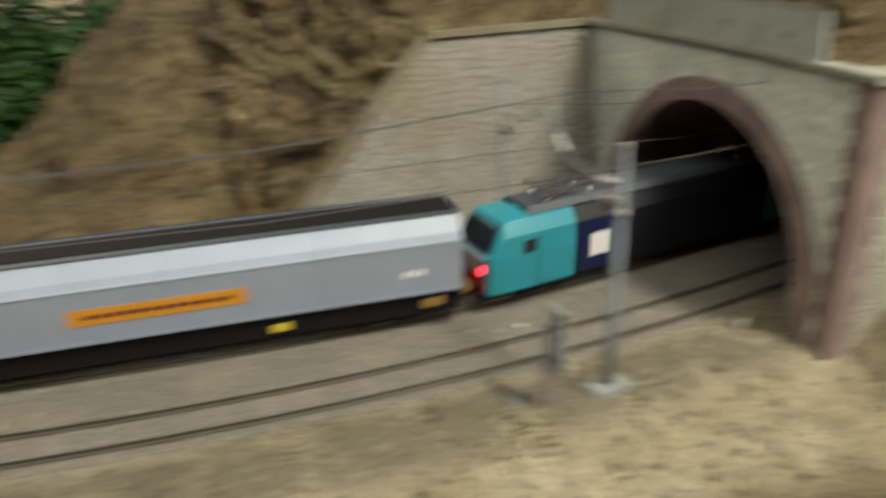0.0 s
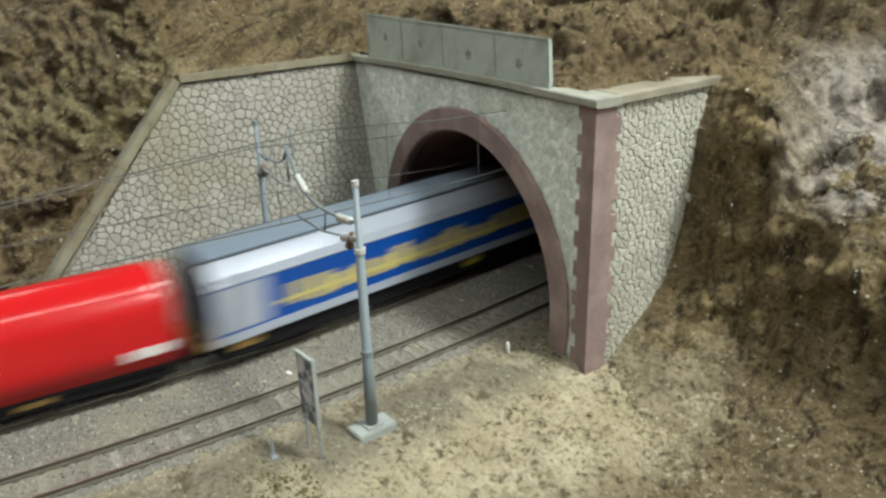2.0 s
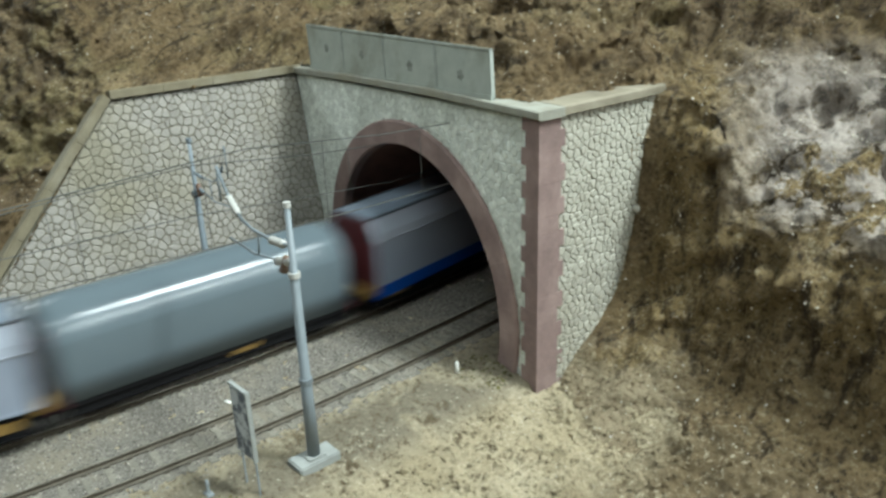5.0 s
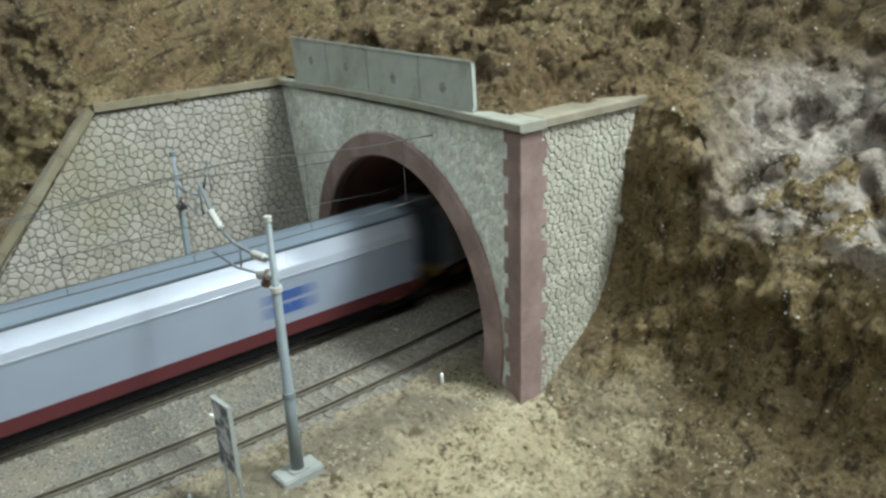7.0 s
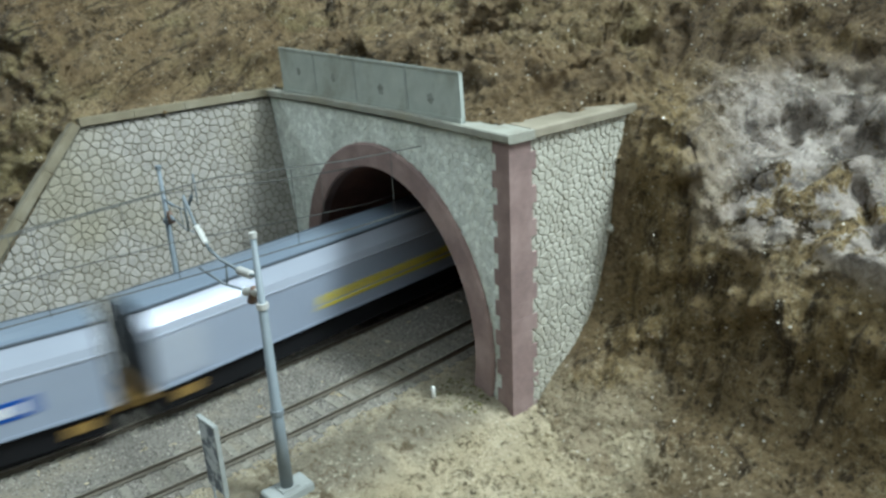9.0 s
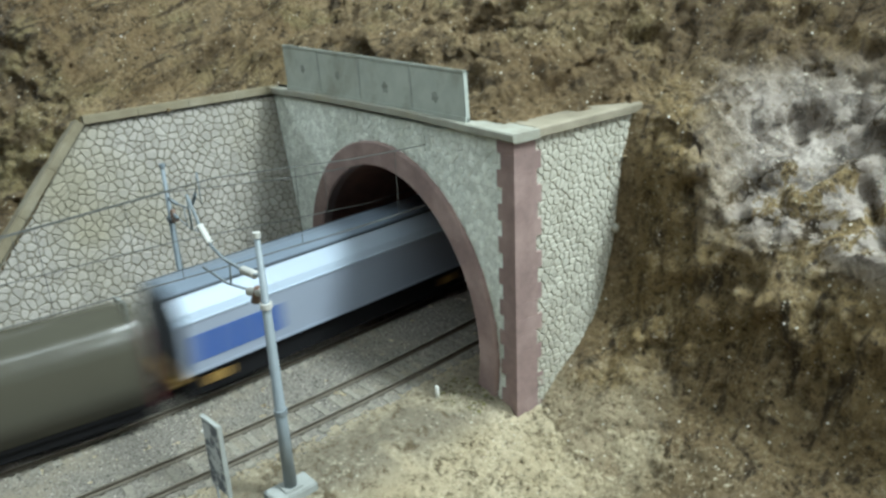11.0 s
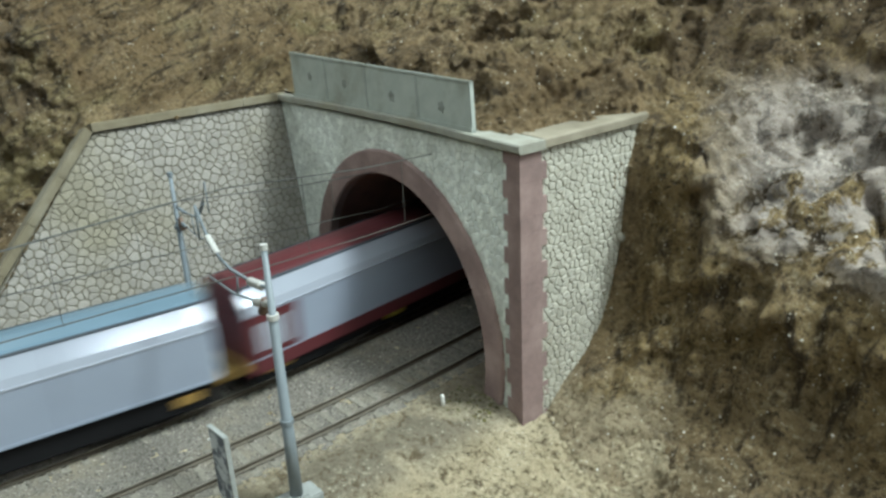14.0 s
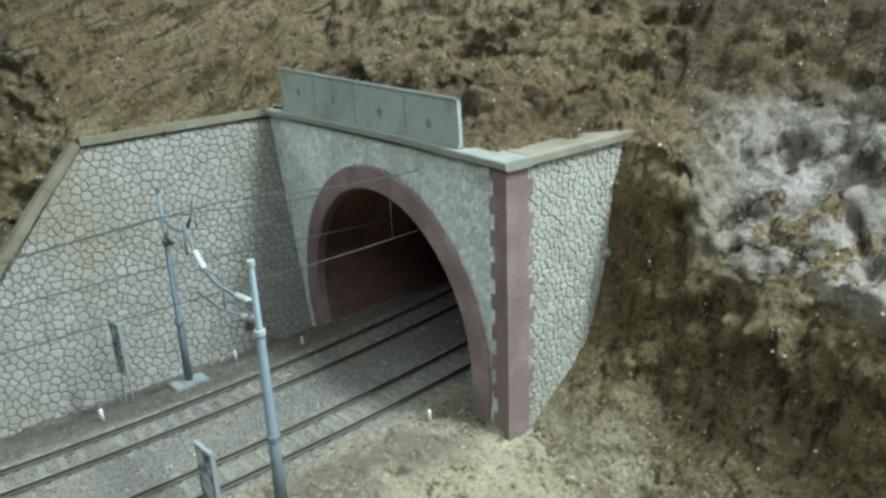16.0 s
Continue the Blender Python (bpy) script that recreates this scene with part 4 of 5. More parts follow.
# catenary: carrier wire, contact wire and droppers over each track
for off, label, carrier, contact in (
        (50.0, "thin dark overhead wires above the empty track", (94.5, 102.6, 94.5), (71, 70.2, 69)),
        (0.0, "thin dark overhead wires above the train's track", (79, 87, 77), (66.8, 66.4, 58))):
    wires = empty("overhead_wire", label, "overhead wire", "overhead wires")
    ss = [-420, -170, -40, 76, 130, 175, 250, 500]
    up = np.interp(ss, [-420, 76, 175, 500], [carrier[0] - 4, carrier[1], carrier[2], carrier[2] - 12])
    up = [u - (4.5 if s in (-40, -170) else 1.0 if s == 130 else 0) for s, u in zip(ss, up)]
    low = np.interp(ss, [-420, 76, 175, 500], [contact[0], contact[1], contact[2], contact[2] - 5])
    Geo().tube([on_line(s, off, u) for s, u in zip(ss, up)], 0.24, 6).make("carrier_wire", WIRE, wires)
    Geo().tube([on_line(s, off, u) for s, u in zip(ss, low)], 0.24, 6).make("contact_wire", WIRE, wires)
    for s in (-130, -80, -30, 20, 60, 105, 150, 215):
        Geo().tube([on_line(s, off, float(np.interp(s, ss, low))), on_line(s, off, float(np.interp(s, ss, up)))], 0.13, 5).make("dropper", WIRE, wires)


# ---- signs and posts ----
def sign(at, turn, label):
    x, y, z = at
    top = empty("track_sign", label, "sign", "trackside signs", at=at, turn=turn)
    Geo().box(-5.4, 5.4, -0.5, 0.5, 12.5, 38.5, 0.25).make("panel", SIGN_BACK, top)
    Geo().box(-4.6, 4.6, -0.8, -0.45, 13.4, 37.6).make("face", SIGN_FACE, top, "dark mottled sign face")
    for x0 in (-4.2, 4.2):
        Geo().tube([(x0, 0.3, -4), (x0, 0.3, 13.5)], 0.42, 6).make("leg", SIGN_BACK, top)
    # the panel's lit right side and top, put in as pale strips
    Geo().box(5.0, 5.7, -1.0, 0.7, 12.2, 38.9, 0.15).make("edge", CONCRETE, top, "edge strip coloured pale for the lit side of the panel")
    Geo().box(-5.6, 5.0, -1.0, 0.7, 38.2, 38.9, 0.15).make("edge", CONCRETE, top, "edge strip coloured pale for the lit side of the panel")
    return top


sign((92, -121, -2.5), 8, "tall grey panel sign on two thin legs beside the near track")
sign((-38, -113, -7.5), 8, "tall dark panel sign on two thin legs before the stone wall")
for x, y, z, h in ((74, -21.5, -3.2, 5.5), (-19, -129, -3.4, 5), (-44, -58, -8.5, 4.5), (-28, -28, -4.6, 4.5)):
    Geo().tube([(0, 0, -1.5), (0, 0, h - 0.6), (0, 0, h)], [0.9, 0.85, 0.4], 8).make(
        "marker_post", WHITE, None, "small white marker post beside the track", True, pose(x * MM, y * MM, z * MM, 3, 0, 0))
for ob in [o for o in scene.objects if o.name.startswith("marker_post")]:
    tagged(ob, category="marker post", group="marker posts")
stump = Geo().tube([(0, 0, -2), (0, 0, 4.6), (0, 0, 5.0)], [0.6, 0.6, 0.35], 8).box(-0.9, 0.9, -0.5, 0.5, 3.0, 3.8, 0.15).box(-2.0, 2.0, -1.2, 1.2, -1.5, -0.2, 0.2)
tagged(stump.make("track_bracket", SIGN_BACK, None, "small grey metal bracket standing beside the track", False, pose(85.5 * MM, -134 * MM, -2.6 * MM, 0, 0, 10)), category="bracket")
Geo().box(-1.6, 1.6, -0.8, 0.8, 0, 0.8, 0.2).make("chip", WHITE, None, "small white chip lying on the ballast", False, pose(36.5 * MM, -107.5 * MM, -2.5 * MM, 0, 0, 20))
tagged(bpy.data.objects["chip"], category="chip")


# ---- the train ----
def paint(name, base, rough=0.35, dirt=None, metal=0.0):
    return material(name, base, rough, metal, dirt or tuple(c * 0.86 for c in base), 60, 0.4, None, 20, 0, 900, -1)


SILVER = paint("silver_side", (0.29, 0.325, 0.40), 0.28)
PALE = paint("pale_slope", (0.40, 0.43, 0.50), 0.13, None, 0.15)
LIGHT_GREY = paint("light_grey_slope", (0.43, 0.50, 0.60), 0.34)
ROOF = paint("roof_grey", (0.17, 0.205, 0.255), 0.35)
GUTTER = paint("dark_gutter", (0.055, 0.065, 0.08), 0.5)
BLUE_ROOF = paint("blue_grey_roof", (0.15, 0.22, 0.28), 0.35)
SKY_BLUE = paint("pale_blue_end", (0.19, 0.30, 0.42), 0.25)
BLUE = paint("blue_side", (0.006, 0.06, 0.30), 0.35)
TARP_BLUE = paint("blue_tarpaulin", (0.004, 0.062, 0.36), 0.22)
TARP_RED = paint("red_tarpaulin", (0.50, 0.010, 0.012), 0.22)
TARP_PINK = paint("crimson_tarpaulin", (0.52, 0.009, 0.04), 0.22)
TARP_GREY = paint("grey_tarpaulin", (0.125, 0.155, 0.175), 0.22)
TARP_OLIVE = paint("olive_tarpaulin", (0.072, 0.069, 0.052), 0.24)
BROWN = paint("brown_frame", (0.088, 0.019, 0.023), 0.5)
ORANGE = paint("orange_letters", (0.62, 0.27, 0.02), 0.5)
YELLOW = paint("yellow_letters", (0.60, 0.50, 0.05), 0.5)
OCHRE = paint("ochre_metal", (0.27, 0.17, 0.045), 0.5)
BUFF = paint("buff_letters", (0.50, 0.42, 0.14), 0.5)
PAPER = paint("white_letters", (0.78, 0.78, 0.76), 0.5)
TEAL = paint("teal_loco", (0.025, 0.27, 0.34), 0.35)
SHADED_BODY = paint("shaded_loco", (0.005, 0.006, 0.011), 0.5)
NAVY = paint("navy_loco", (0.006, 0.012, 0.055), 0.4)
GLASS = material("dark_glass", (0.02, 0.025, 0.03), 0.08)
LAMP_RED = bpy.data.materials.new("tail_lamp_red")
LAMP_RED.use_nodes = True
LAMP_RED.node_tree.nodes["Principled BSDF"].inputs["Base Color"].default_value = (0.6, 0.01, 0.02, 1)
LAMP_RED.node_tree.nodes["Principled BSDF"].inputs["Emission Color"].default_value = (1.0, 0.03, 0.05, 1)
LAMP_RED.node_tree.nodes["Principled BSDF"].inputs["Emission Strength"].default_value = 6.0


def extrude(section, x0, x1):
    """A bar of the cross-section [(y, z)] from x0 to x1."""
    return Geo().loft([[(x0, y, z) for y, z in section], [(x1, y, z) for y, z in section]])


def running_gear(thing, length, bogies=True, deck=8.5):
    """Underframe, bogies with wheels, and buffers."""
    half = length / 2
    g = extrude([(-14.2, deck), (14.2, deck), (14.2, 5.8), (9, 3.4), (-9, 3.4), (-14.2, 5.8)], -half + 4, half - 4)
    g.make("underframe", BLACK, thing, "black underframe")
    for x in (-half * 0.7, half * 0.7):
        spread = (-9.5, 9.5) if bogies else (0,)
        b = Geo()
        for y in (-10.6, 10.6):
            b.box(x + spread[0] - 4, x + spread[-1] + 4, y - 0.9, y + 0.9, 2.6, 6.4, 0.4)
        b.box(x - 2.5, x + 2.5, -10, 10, 4, 8)
        bogie = b.make("bogie", BLACK, thing)
        for w in spread:
            ws = Geo().tube([(x + w, -9.4, 5.2), (x + w, 9.4, 5.2)], 0.9, 8)
            for y in (-8.4, 8.4):
                ws.tube([(x + w, y - 1.1, 5.2), (x + w, y + 1.1, 5.2)], 5.15, 16)
            ws.make("wheelset", STEEL, bogie, "", True)
    for x, k in ((-half, -1), (half, 1)):
        for y in (-9.8, 9.8):
            Geo().tube([(x - k * 4, y, 11.8), (x + k * 0.6, y, 11.8), (x + k * 0.6, y, 11.8), (x + k * 1.5, y, 11.8)], [1.2, 1.2, 2.4, 2.4], 10).make("buffer", BLACK, thing, "", True)
        Geo().box(min(x - k * 3, x + k * 5), max(x - k * 3, x + k * 5), -1.6, 1.6, 7, 10).make("coupling", BLACK, thing)


def bars(thing, x0, x1, z0, z1, mat, side=-16.75, count=0, label="", slant=0.0):
    """Unreadable lettering: a row of plain bars on the side wall, set to the height of panel or hood."""
    if -16.9 < side < -16.65:
        z0, z1 = (17.2 + 1.065 * (z - 15.2) for z in (z0, z1))
    elif side == -16.62:
        z0, z1 = z0 + 3.0, z1 + 3.0
    y0, y1 = (side - 0.12, side + 0.2)
    n = max(1, count)
    w = (x1 - x0) / n
    g = Geo()
    for k in range(n):
        a, b = x0 + k * w + (0.12 * w if n > 1 else 0), x0 + (k + 1) * w - (0.12 * w if n > 1 else 0)
        p = [(a, y0, z0 + slant * k), (b, y0, z0 + slant * k), (b, y0, z1 + slant * k), (a, y0, z1 + slant * k)]
        g.loft([p, [(x, y1, z) for x, y, z in p]])
    return g.make("lettering", mat, thing, label)


def sliding_wall_wagon(length, low, slope, top, label, sill=None, ends=None, crown=1.0, plate=None):
    """A long wagon whose walls lean in above the waist."""
    thing = empty("sliding_wall_wagon", label, "freight wagon", "wagons of the train")
    half = length / 2 - 5.5
    running_gear(thing, length - 5, True, 15.6)
    core = [(-15.6, 15.4), (15.6, 15.4), (15.6, 38.4), (14.4, 42), (10.8, 48.6), (7, 49.8), (-7, 49.8), (-10.8, 48.6), (-14.4, 42), (-15.6, 38.4)]
    extrude(core, -half + 1, half - 1).make("body", BLACK, thing)
    n = 4
    for k in (-1, 1):
        for i in range(n):
            a, b = -half + 2 * half * i / n + 0.15, -half + 2 * half * (i + 1) / n - 0.15
            extrude([(k * 15.5, 17.2), (k * 16.5, 17.2), (k * 16.6, 38.5), (k * 15.5, 38.7)], a, b).make("side_panel", low, thing)
            extrude([(k * 15.4, 38.9), (k * 16.6, 38.9), (k * 15.7, 42.3), (k * 12.0, 49.0), (k * 10.4, 49.3)], a, b).make("slope_panel", slope, thing)
        extrude([(k * 15.6, 38.4), (k * 16.95, 38.4), (k * 16.95, 39.1), (k * 15.6, 39.1)], -half, half).make("waist_rail", slope, thing)
        foot = 11.5 if sill in (BLUE, BROWN) else 13.6 if low is BLUE else 16.2
        extrude([(k * 13.5, foot), (k * 16.8, foot), (k * 16.8, 17.4), (k * 13.5, 17.4)], -half, half).make("sill", sill or PALE, thing)
        extrude([(k * 11.3, 48.9), (k * 12.4, 48.9), (k * 12.2, 49.6), (k * 11.3, 49.8)], -half, half).make("gutter", GUTTER, thing, "dark roof gutter")
    extrude([(y, 49.1 + crown * h) for y, h in ((-11.8, 0), (11.8, 0), (9.4, 1.2), (4.5, 2.1), (0, 2.4), (-4.5, 2.1), (-9.4, 1.2))], -half, half).make("roof", top, thing)
    for x in (-half, half):
        e = Geo()
        for y in (-8, 0, 8):
            e.box(x - 1.3, x + 1.3, y - 0.6, y + 0.6, 15.6, 48.4, 0.2)
        e.box(x - 0.9, x + 0.9, -15.4, 15.4, 15.6, 39, 0.3).box(x - 0.9, x + 0.9, -11.6, 11.6, 39, 49, 0.3)
        e.make("end_wall", GUTTER if ends in (None, ROOF) else ends, thing)
    if plate is not None:
        Geo().box(plate - 4, plate + 4, -15.6, -14.2, 8.4, 11.6, 0.3).make("brake_plate", YELLOW, thing, "yellow brake plate")
    for k in (-1, 1):
        Geo().box(min(k * (half + 0.6), k * (half + 4.2)), max(k * (half + 0.6), k * (half + 4.2)), -14.5, 14.5, 12.6, 16.0, 0.3).make("end_platform", OCHRE, thing, "ochre end platform")
        Geo().box(k * (half - 13) - 5, k * (half - 13) + 5, -15.7, -14.3, 9.2, 13.2, 0.3).make("step_plate", OCHRE, thing, "ochre step plate")
    return thing


def hood_wagon(length, cloth, label):
    """A wagon under a taut tarpaulin hood with rounded shoulders."""
    thing = empty("hood_wagon", label, "freight wagon", "wagons of the train")
    half = length / 2 - 5.5
    running_gear(thing, length - 5, length > 150, 12.0)
    half_section = [(-16.2, 12.2), (-16.5, 22), (-16.6, 35.6), (-16.2, 37.2), (-13.6, 42.8), (-12.4, 44.4), (-10.6, 45.8), (-5, 48.6)]
    section = half_section + [(0, 49.4)] + [(-y, z) for y, z in reversed(half_section)]
    count = max(6, round(length / 16))
    g = Geo()
    rings = []
    for i in range(count * 4 + 1):
        x = -half + 2 * half * i / (count * 4)
        f = 1.0 - 0.012 * (1 - math.cos(i / 4 * math.tau)) / 2
        if i in (0, count * 4):
            f = 0.95
        rings.append([(x, y * f, 12.2 + (z - 12.2) * f) for y, z in section])
    g.loft(rings)
    g.make("hood", cloth, thing, "", True)
    for k in (-1, 1):
        extrude([(k * 13, 10.2), (k * 15.6, 10.2), (k * 15.8, 12.6), (k * 13, 12.6)], -half, half).make("sill", BLACK, thing)
    for x in (-half, half):
        k = 1 if x > 0 else -1
        e = Geo().box(min(x + k * 0.2, x + k * 2.0), max(x + k * 0.2, x + k * 2.0), -15.5, 15.5, 10, 14, 0.3)
        for y in (-13, -5, 5, 13):
            e.box(min(x + k * 0.2, x + k * 1.6), max(x + k * 0.2, x + k * 1.6), y - 0.7, y + 0.7, 13, 38, 0.2)
        e.box(min(x + k * 0.2, x + k * 1.7), max(x + k * 0.2, x + k * 1.7), -13.6, 13.6, 37.5, 39, 0.2)
        e.make("end_frame", BROWN, thing, "dark brown end frame")
    if length < 150:
        Geo().box(half * 0.1, half * 0.1 + 8, -15.7, -14.6, 8.0, 10.6, 0.3).make("brake_plate", OCHRE, thing, "ochre brake plate")
    return thing


def locomotive(length):
    """An electric locomotive: two sloped cabs, navy middle, folded pantographs on the roof."""
    thing = empty("electric_locomotive", "teal and navy electric locomotive with lit red tail lamps", "locomotive")
    half = length / 2 - 2
    running_gear(thing, length)
    side_z = 36.0
    section = ((-16, 8), (-16.4, 24), (-15.8, 34), (-12, 40), (0, 41.5), (12, 40), (15.8, 34), (16.4, 24), (16, 8))
    for k in (-1, 1):
        rings = []
        for back, f, top in ((0, 0.80, 25), (2, 0.93, 26), (9, 0.98, 39.5), (22, 1, 42), (46, 1, 42)):
            rings.append([(k * (half - back), y * f, min(z, top) if z > 20 else z) for y, z in section])
        Geo().loft(rings).make("cab", TEAL, thing, "teal driver's cab")
    # dark paint taken down to near-black, with the tunnel's shade in it
    Geo().loft([[(x, y, z) for y, z in section] for x in (-half + 46, half - 46)]).make("body", SHADED_BODY, thing, "dark machine room side, near-black with tunnel shade in its paint")
    extrude([(-16.75, 9.5), (-16.9, 24), (-16.3, 33.5), (-15.6, 33.5), (-15.9, 9.5)], -half + 48, -half + 74).make("side_panel", NAVY, thing, "navy middle side panel")
    extrude([(16.75, 9.5), (16.9, 24), (16.3, 33.5), (15.6, 33.5), (15.9, 9.5)], -half + 48, -half + 74).make("side_panel", NAVY, thing, "navy middle side panel")
    bars(thing, -half + 54, -half + 66, 16, 27, PAPER, -16.95, 1, "white square emblem")
    extrude([(-11, 40.6), (11, 40.6), (8, 43.2), (-8, 43.2)], -half + 24, half - 24).make("roof", GUTTER, thing, "dark equipment roof")
    for k in (-1, 1):
        g = Geo()
        pts = [(k * (half - 1.0), -11, 27.5), (k * (half - 1.0), 11, 27.5), (k * (half - 6.6), 10.5, 37.6), (k * (half - 6.6), -10.5, 37.6)]
        g.loft([pts, [(x - k * 2.5, y, z) for x, y, z in pts]])
        g.make("windscreen", GLASS, thing, "dark windscreen")
        Geo().box(min(k * (half - 0.6), k * (half + 0.35)), max(k * (half - 0.6), k * (half + 0.35)), -9.5, 9.5, 16.0, 25.0, 0.3).make("nose_panel", PALE, thing, "pale panel on the cab front")
        for y in (-10.5, 10.5):
            Geo().tube([(k * (half - 0.4), y, 19), (k * (half + 1.0), y, 19)], 2.0, 12).make("tail_lamp", LAMP_RED if k < 0 else PAPER, thing, "lit red tail lamp" if k < 0 else "headlamp", True)
        Geo().box(min(k * half, k * (half + 0.9)), max(k * half, k * (half + 0.9)), -13, 13, 9, 15, 0.3).make("buffer_beam", TARP_RED, thing, "red buffer beam")
        for y in (-16.6, 16.6):
            Geo().box(k * (half - 21) - 3.2, k * (half - 21) + 3.2, y - 0.25, y + 0.25, 25.5, 31.5, 0.2).make("cab_window", GLASS, thing)
            Geo().box(k * (half - 29) - 3.4, k * (half - 29) + 3.4, y - 0.2, y + 0.2, 10, 33, 0.15).make("cab_door", TEAL, thing)
        p = Geo()
        x = k * (half - 48)
        for y in (-7, 7):
            p.tube([(x - 14, y, 45), (x + 16, y * 0.6, 46.6)], 0.45, 6).tube([(x + 16, y * 0.6, 46.6), (x - 12, y, 48)], 0.4, 6)
        p.tube([(x - 12, -11, 48), (x - 12, 11, 48)], 0.6, 6)
        pantograph = p.make("pantograph", RAIL, thing, "folded pantograph", True)
        for dx in (-12, 12):
            for y in (-6, 6):
                Geo().tube([(x + dx, y, 43), (x + dx, y, 44), (x + dx, y, 45.2)], [0.9, 1.5, 0.8], 8).make("insulator", INSULATOR, pantograph, "", True)
    return thing


# places of the joints between the vehicles along the line at the start, front to back
fleet = []


def coupled(front, rear, thing):
    fleet.append(((front + rear) / 2, front - rear, thing))
    return thing


coupled(49.5 + 222, 49.5, locomotive(219))
w = coupled(49.5, -197.7, sliding_wall_wagon(247, SILVER, LIGHT_GREY, GUTTER, "long silver-grey sliding-wall wagon with orange lettering on its side", SILVER, ROOF, 0.2, 41))
bars(w, -36, 29, 22.0, 28.2, ORANGE, -16.7, 1, "orange lettering strip")
bars(w, -31, 24, 24.3, 25.9, BROWN, -16.85, 12, "small dark letters on the strip")
bars(w, -100, -62, 18.5, 20.5, PAPER, -16.7, 9)
bars(w, 92, 102, 22.5, 25.0, PAPER, -16.7, 3)
w = coupled(-197.7, -452.4, sliding_wall_wagon(254, SILVER, PALE, ROOF, "long plain silver sliding-wall wagon with a white upper wall", SILVER, ROOF))
bars(w, 98, 118, 17.0, 32.9, PALE, -16.7, 1, "pale end panel")
w = coupled(-452.4, -706.9, sliding_wall_wagon(254, BLUE, PALE, ROOF, "long blue sliding-wall wagon with a white upper wall and buff lettering", PALE, ROOF, 1.0, 20))
rng = random.Random(2)
for k in range(16):
    x0 = -86 + k * 11
    low, high = 19.0 + k * 0.12 + rng.uniform(-0.6, 0.6), 26.0 + k * 0.14 + rng.uniform(-1.5, 3.2)
    bars(w, x0, x0 + rng.uniform(6.5, 9.5), low, min(high, 31), BUFF, -16.7, 1)
bars(w, -92, 94, 21.5, 23.0, BUFF, -16.72, 1, "buff underline stroke")
bars(w, -121, -97, 16.5, 34.4, PALE, -16.7, 1, "pale end panel")
bars(w, 101, 121, 16.5, 34.4, PALE, -16.7, 1, "pale end panel")
for a, b in ((-706.9, -845.2), (-845.2, -981.0)):
    w = coupled(a, b, hood_wagon(a - b, TARP_RED, "short wagon under a bright red tarpaulin with white lettering"))
    bars(w, -46, -4, 22, 27, PAPER, -16.62, 11, "white lettering")
    bars(w, 45, 61, 14, 18, PAPER, -16.62, 4)
    bars(w, -58, -44, 14, 17.5, PAPER, -16.62, 4)
for a, b, cloth, label in ((-981.0, -1198.9, TARP_BLUE, "long wagon under a deep blue tarpaulin"), (-1198.9, -1412.6, TARP_GREY, "long wagon under a blue-grey tarpaulin")):
    w = coupled(a, b, hood_wagon(a - b, cloth, label))
    bars(w, -98, -82, 12.0, 14.6, TARP_RED if cloth is TARP_BLUE else BROWN, -16.62, 6, "small red lettering")
    bars(w, -98, -82, 17, 18.5, PAPER, -16.62, 5)
    bars(w, 90, 98, 12.0, 13.2, PAPER, -16.62, 4)
w = coupled(-1412.6, -1661, sliding_wall_wagon(248, SILVER, PALE, ROOF, "long silver-white sliding-wall wagon with a yellow panel and blue sill", BLUE, BROWN))
bars(w, -10, 64, 22.0, 27.9, YELLOW, -16.7, 1, "yellow panel")
bars(w, -6, 60, 23.5, 26.4, BUFF, -16.85, 14)
w = coupled(-1661, -1798, hood_wagon(137, TARP_GREY, "short wagon under a blue-grey tarpaulin"))
w = coupled(-1798, -2025.0, sliding_wall_wagon(238, SILVER, PALE, ROOF, "long plain silver sliding-wall wagon with a white upper wall", SILVER, ROOF))
w = coupled(-2025.0, -2285.6, sliding_wall_wagon(250, SILVER, PALE, ROOF, "long plain silver sliding-wall wagon with a pale end panel", PALE, ROOF))
bars(w, -120, -96, 17.0, 34.4, PALE, -16.7, 1, "pale end panel")
bars(w, 104, 119, 17.0, 34.4, PALE, -16.7, 1, "pale end panel")
w = coupled(-2285.6, -2549.0, sliding_wall_wagon(263, SILVER, PALE, ROOF, "long silver sliding-wall wagon with a blue emblem and brown sill", BROWN, BROWN))
bars(w, 46, 66, 25.9, 29.9, BLUE, -16.7, 5, "blue emblem")
bars(w, 46, 66, 20.0, 24.5, BLUE, -16.7, 4, "blue emblem")
bars(w, -122, -100, 19.0, 28.9, BROWN, -16.7, 5, "brown lettering")
for a, b in ((-2549.0, -2686.7), (-2686.7, -2820.9)):
    w = coupled(a, b, hood_wagon(a - b, TARP_RED, "short wagon under a bright red tarpaulin with white lettering"))
    bars(w, -32, 13, 21.5, 26.5, PAPER, -16.62, 9, "white lettering")
    bars(w, 48, 61, 14, 18, PAPER, -16.62, 4)
w = coupled(-2820.9, -3062.5, sliding_wall_wagon(254, SILVER, PALE, ROOF, "long silver sliding-wall wagon with yellow lettering and a blue-black sill", SILVER, ROOF))
bars(w, -42, 44, 20.2, 21.6, YELLOW, -16.7, 1, "yellow line")
bars(w, -42, 44, 22.6, 26.1, YELLOW, -16.7, 16, "yellow lettering")
# a reflection on the rear of the side, put in as a pale area
bars(w, -121, -98, 17.0, 34.4, PALE, -16.7, 1, "pale end panel")
w = coupled(-3062.5, -3323, sliding_wall_wagon(248, SILVER, PALE, ROOF, "long silver-white sliding-wall wagon with a blue lettered panel", SILVER, BLACK))
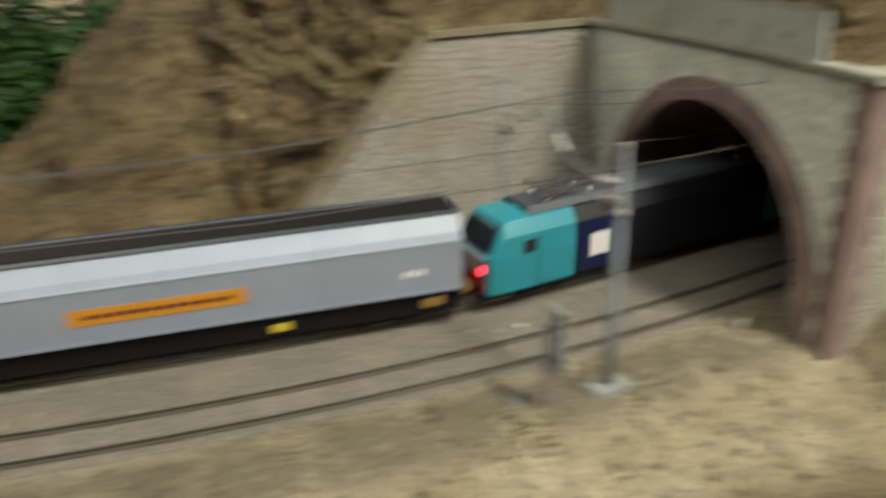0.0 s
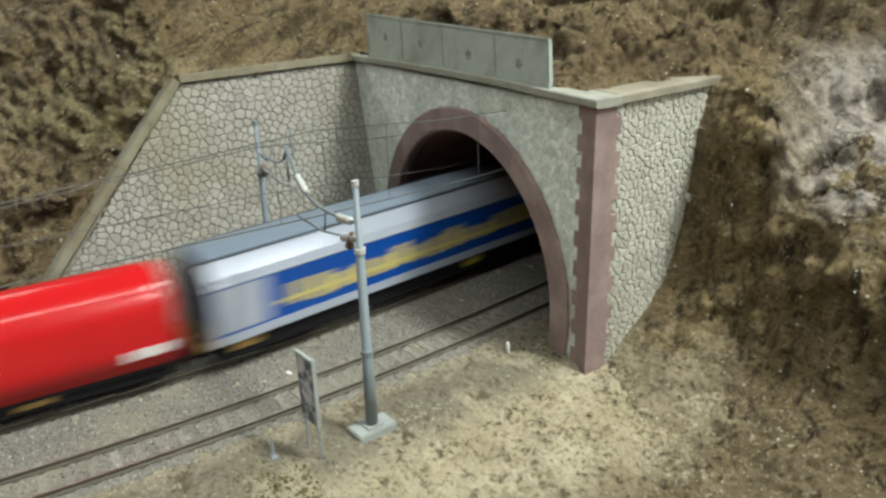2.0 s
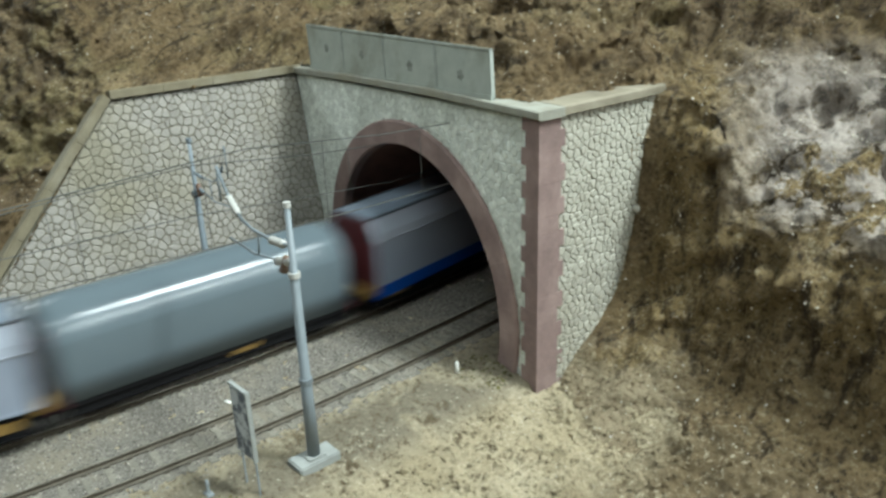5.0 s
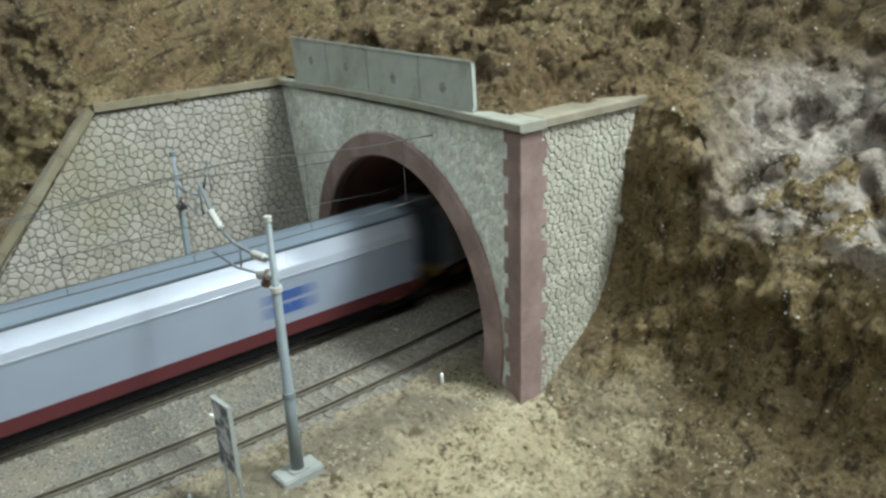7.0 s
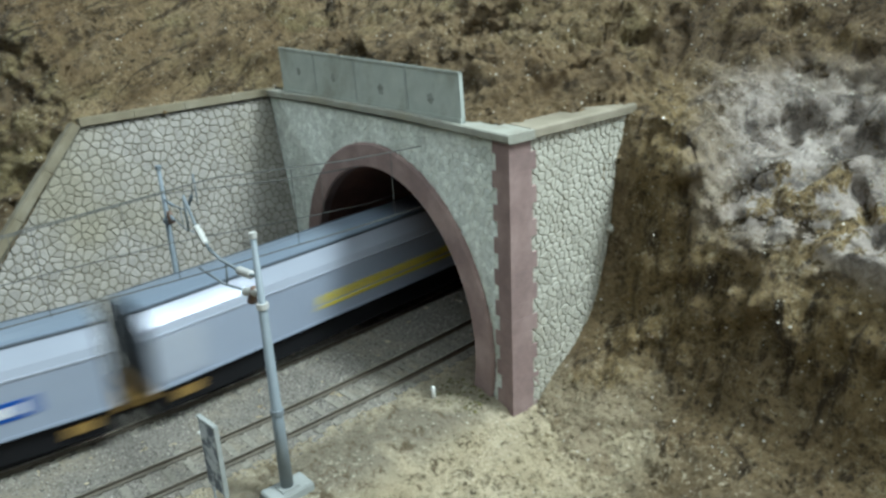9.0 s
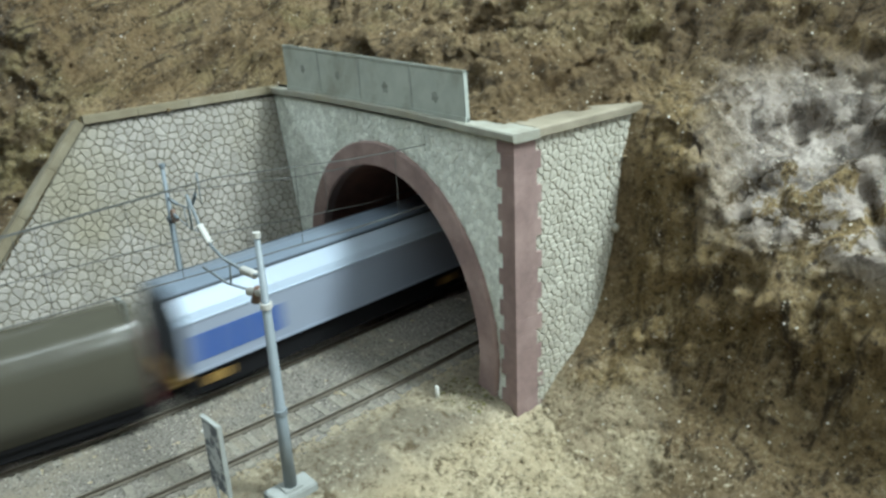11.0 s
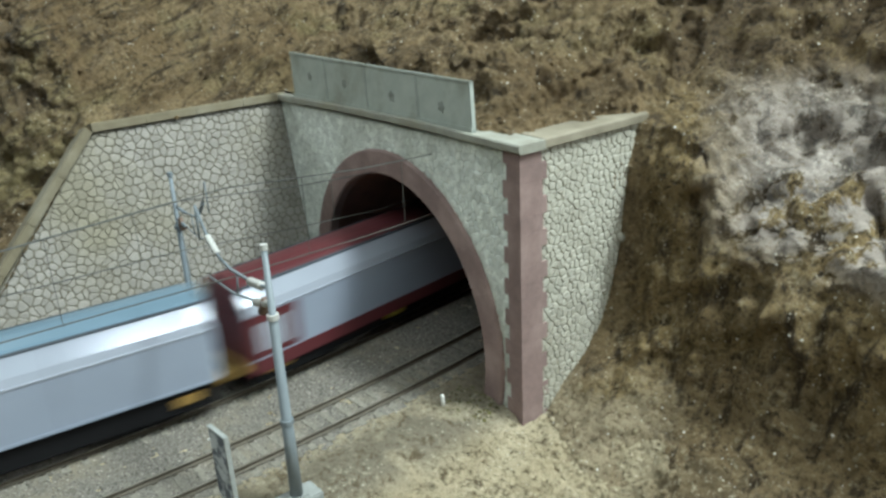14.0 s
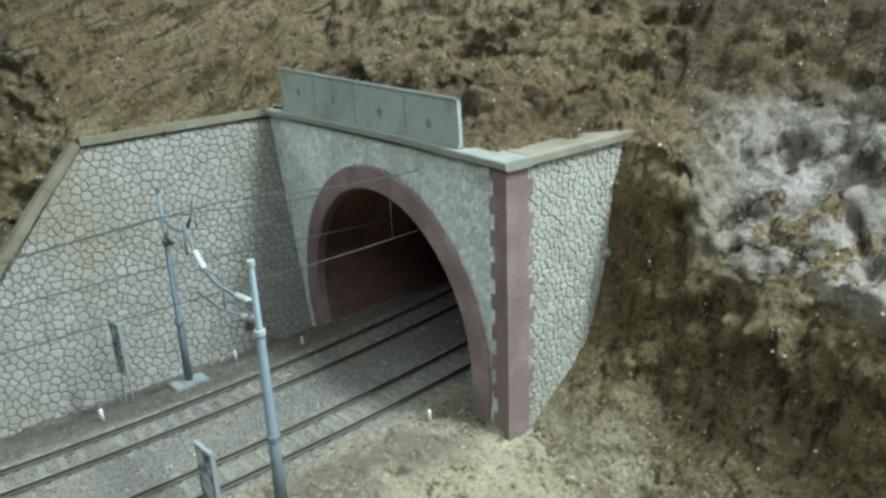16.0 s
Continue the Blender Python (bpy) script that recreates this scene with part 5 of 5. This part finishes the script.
bars(w, 20, 92, 21.0, 27.9, BLUE, -16.7, 1, "blue panel")
bars(w, 24, 88, 22.6, 26.3, PAPER, -16.85, 12)
w = coupled(-3323, -3495, sliding_wall_wagon(172, SILVER, PALE, ROOF, "silver sliding-wall wagon with a white upper wall", SILVER, ROOF))
w = coupled(-3495, -3664.4, sliding_wall_wagon(169, SILVER, LIGHT_GREY, ROOF, "grey sliding-wall wagon with dark lettering", SILVER, ROOF))
bars(w, -76, -34, 19.0, 29.9, BLUE, -16.7, 4, "dark blue lettering")
w = coupled(-3664.4, -3875.9, hood_wagon(211, TARP_OLIVE, "long wagon under a dull olive-grey tarpaulin"))
bars(w, -98, -84, 12, 17, BROWN, -16.62, 4)
w = coupled(-3875.9, -4082.9, hood_wagon(207, TARP_PINK, "long wagon under a crimson tarpaulin with small yellow lettering"))
bars(w, -80, -55, 20, 24, YELLOW, -16.62, 9, "yellow lettering")
bars(w, 84, 96, 12, 14.5, PAPER, -16.62, 4)
w = coupled(-4082.9, -4248.1, sliding_wall_wagon(165, SILVER, PALE, ROOF, "silver sliding-wall wagon with a pale end panel and dark ends", SILVER, BLACK))
bars(w, -78, -48, 17.0, 34.4, PALE, -16.7, 1, "pale end panel")
w = coupled(-4248.1, -4483.0, sliding_wall_wagon(244, SILVER, PALE, BROWN, "long silver sliding-wall wagon with brown roof, sill and ends", BROWN, BROWN, 1.0, -35))
bars(w, 96, 117, 16.5, 34.4, PALE, -16.7, 1, "pale end panel")
bars(w, 100, 113, 19.0, 31.9, BROWN, -16.85, 4, "brown lettering")
bars(w, -117, -92, 16.5, 34.4, BROWN, -16.7, 1, "brown end panel")
bars(w, -113, -96, 19.0, 30.9, PALE, -16.85, 4)
w = coupled(-4483.0, -4734.2, sliding_wall_wagon(242, SILVER, PALE, BLUE_ROOF, "last long silver sliding-wall wagon with dark lettering and pale blue end", SILVER, LIGHT_GREY))
bars(w, -52, 14, 21.5, 25.0, ROOF, -16.7, 12, "dark grey lettering")
bars(w, -116, -92, 15.6, 34.9, SKY_BLUE, -16.7, 1, "pale blue end panel")
bars(w, -91.5, -66, 16.6, 34.4, PALE, -16.7, 1, "pale panel")
extrude([(-16.7, 39.0), (-15.85, 42.4), (-12.15, 49.1), (-11.6, 48.9)], -115.2, -92).make("end_slope", SKY_BLUE, w, "pale blue upper wall end")


def motions():
    """The train slows gently as it runs into the tunnel."""
    times = [0.25 * k for k in range(65)]
    for middle, length, thing in fleet:
        sag = (0.35 * length) ** 2 / (2 * RADIUS)
        rows = []
        for t in times:
            s = middle + 375.47 * t - 2.8239 * t * t - 0.048424 * t ** 3
            rows.append((t, Matrix.Translation(on_line(s, -sag * 0.6) * MM) @ pose(0, 0, 0, 0, 0, 90 + math.degrees(s / RADIUS))))
        walk(thing, rows)


motions()
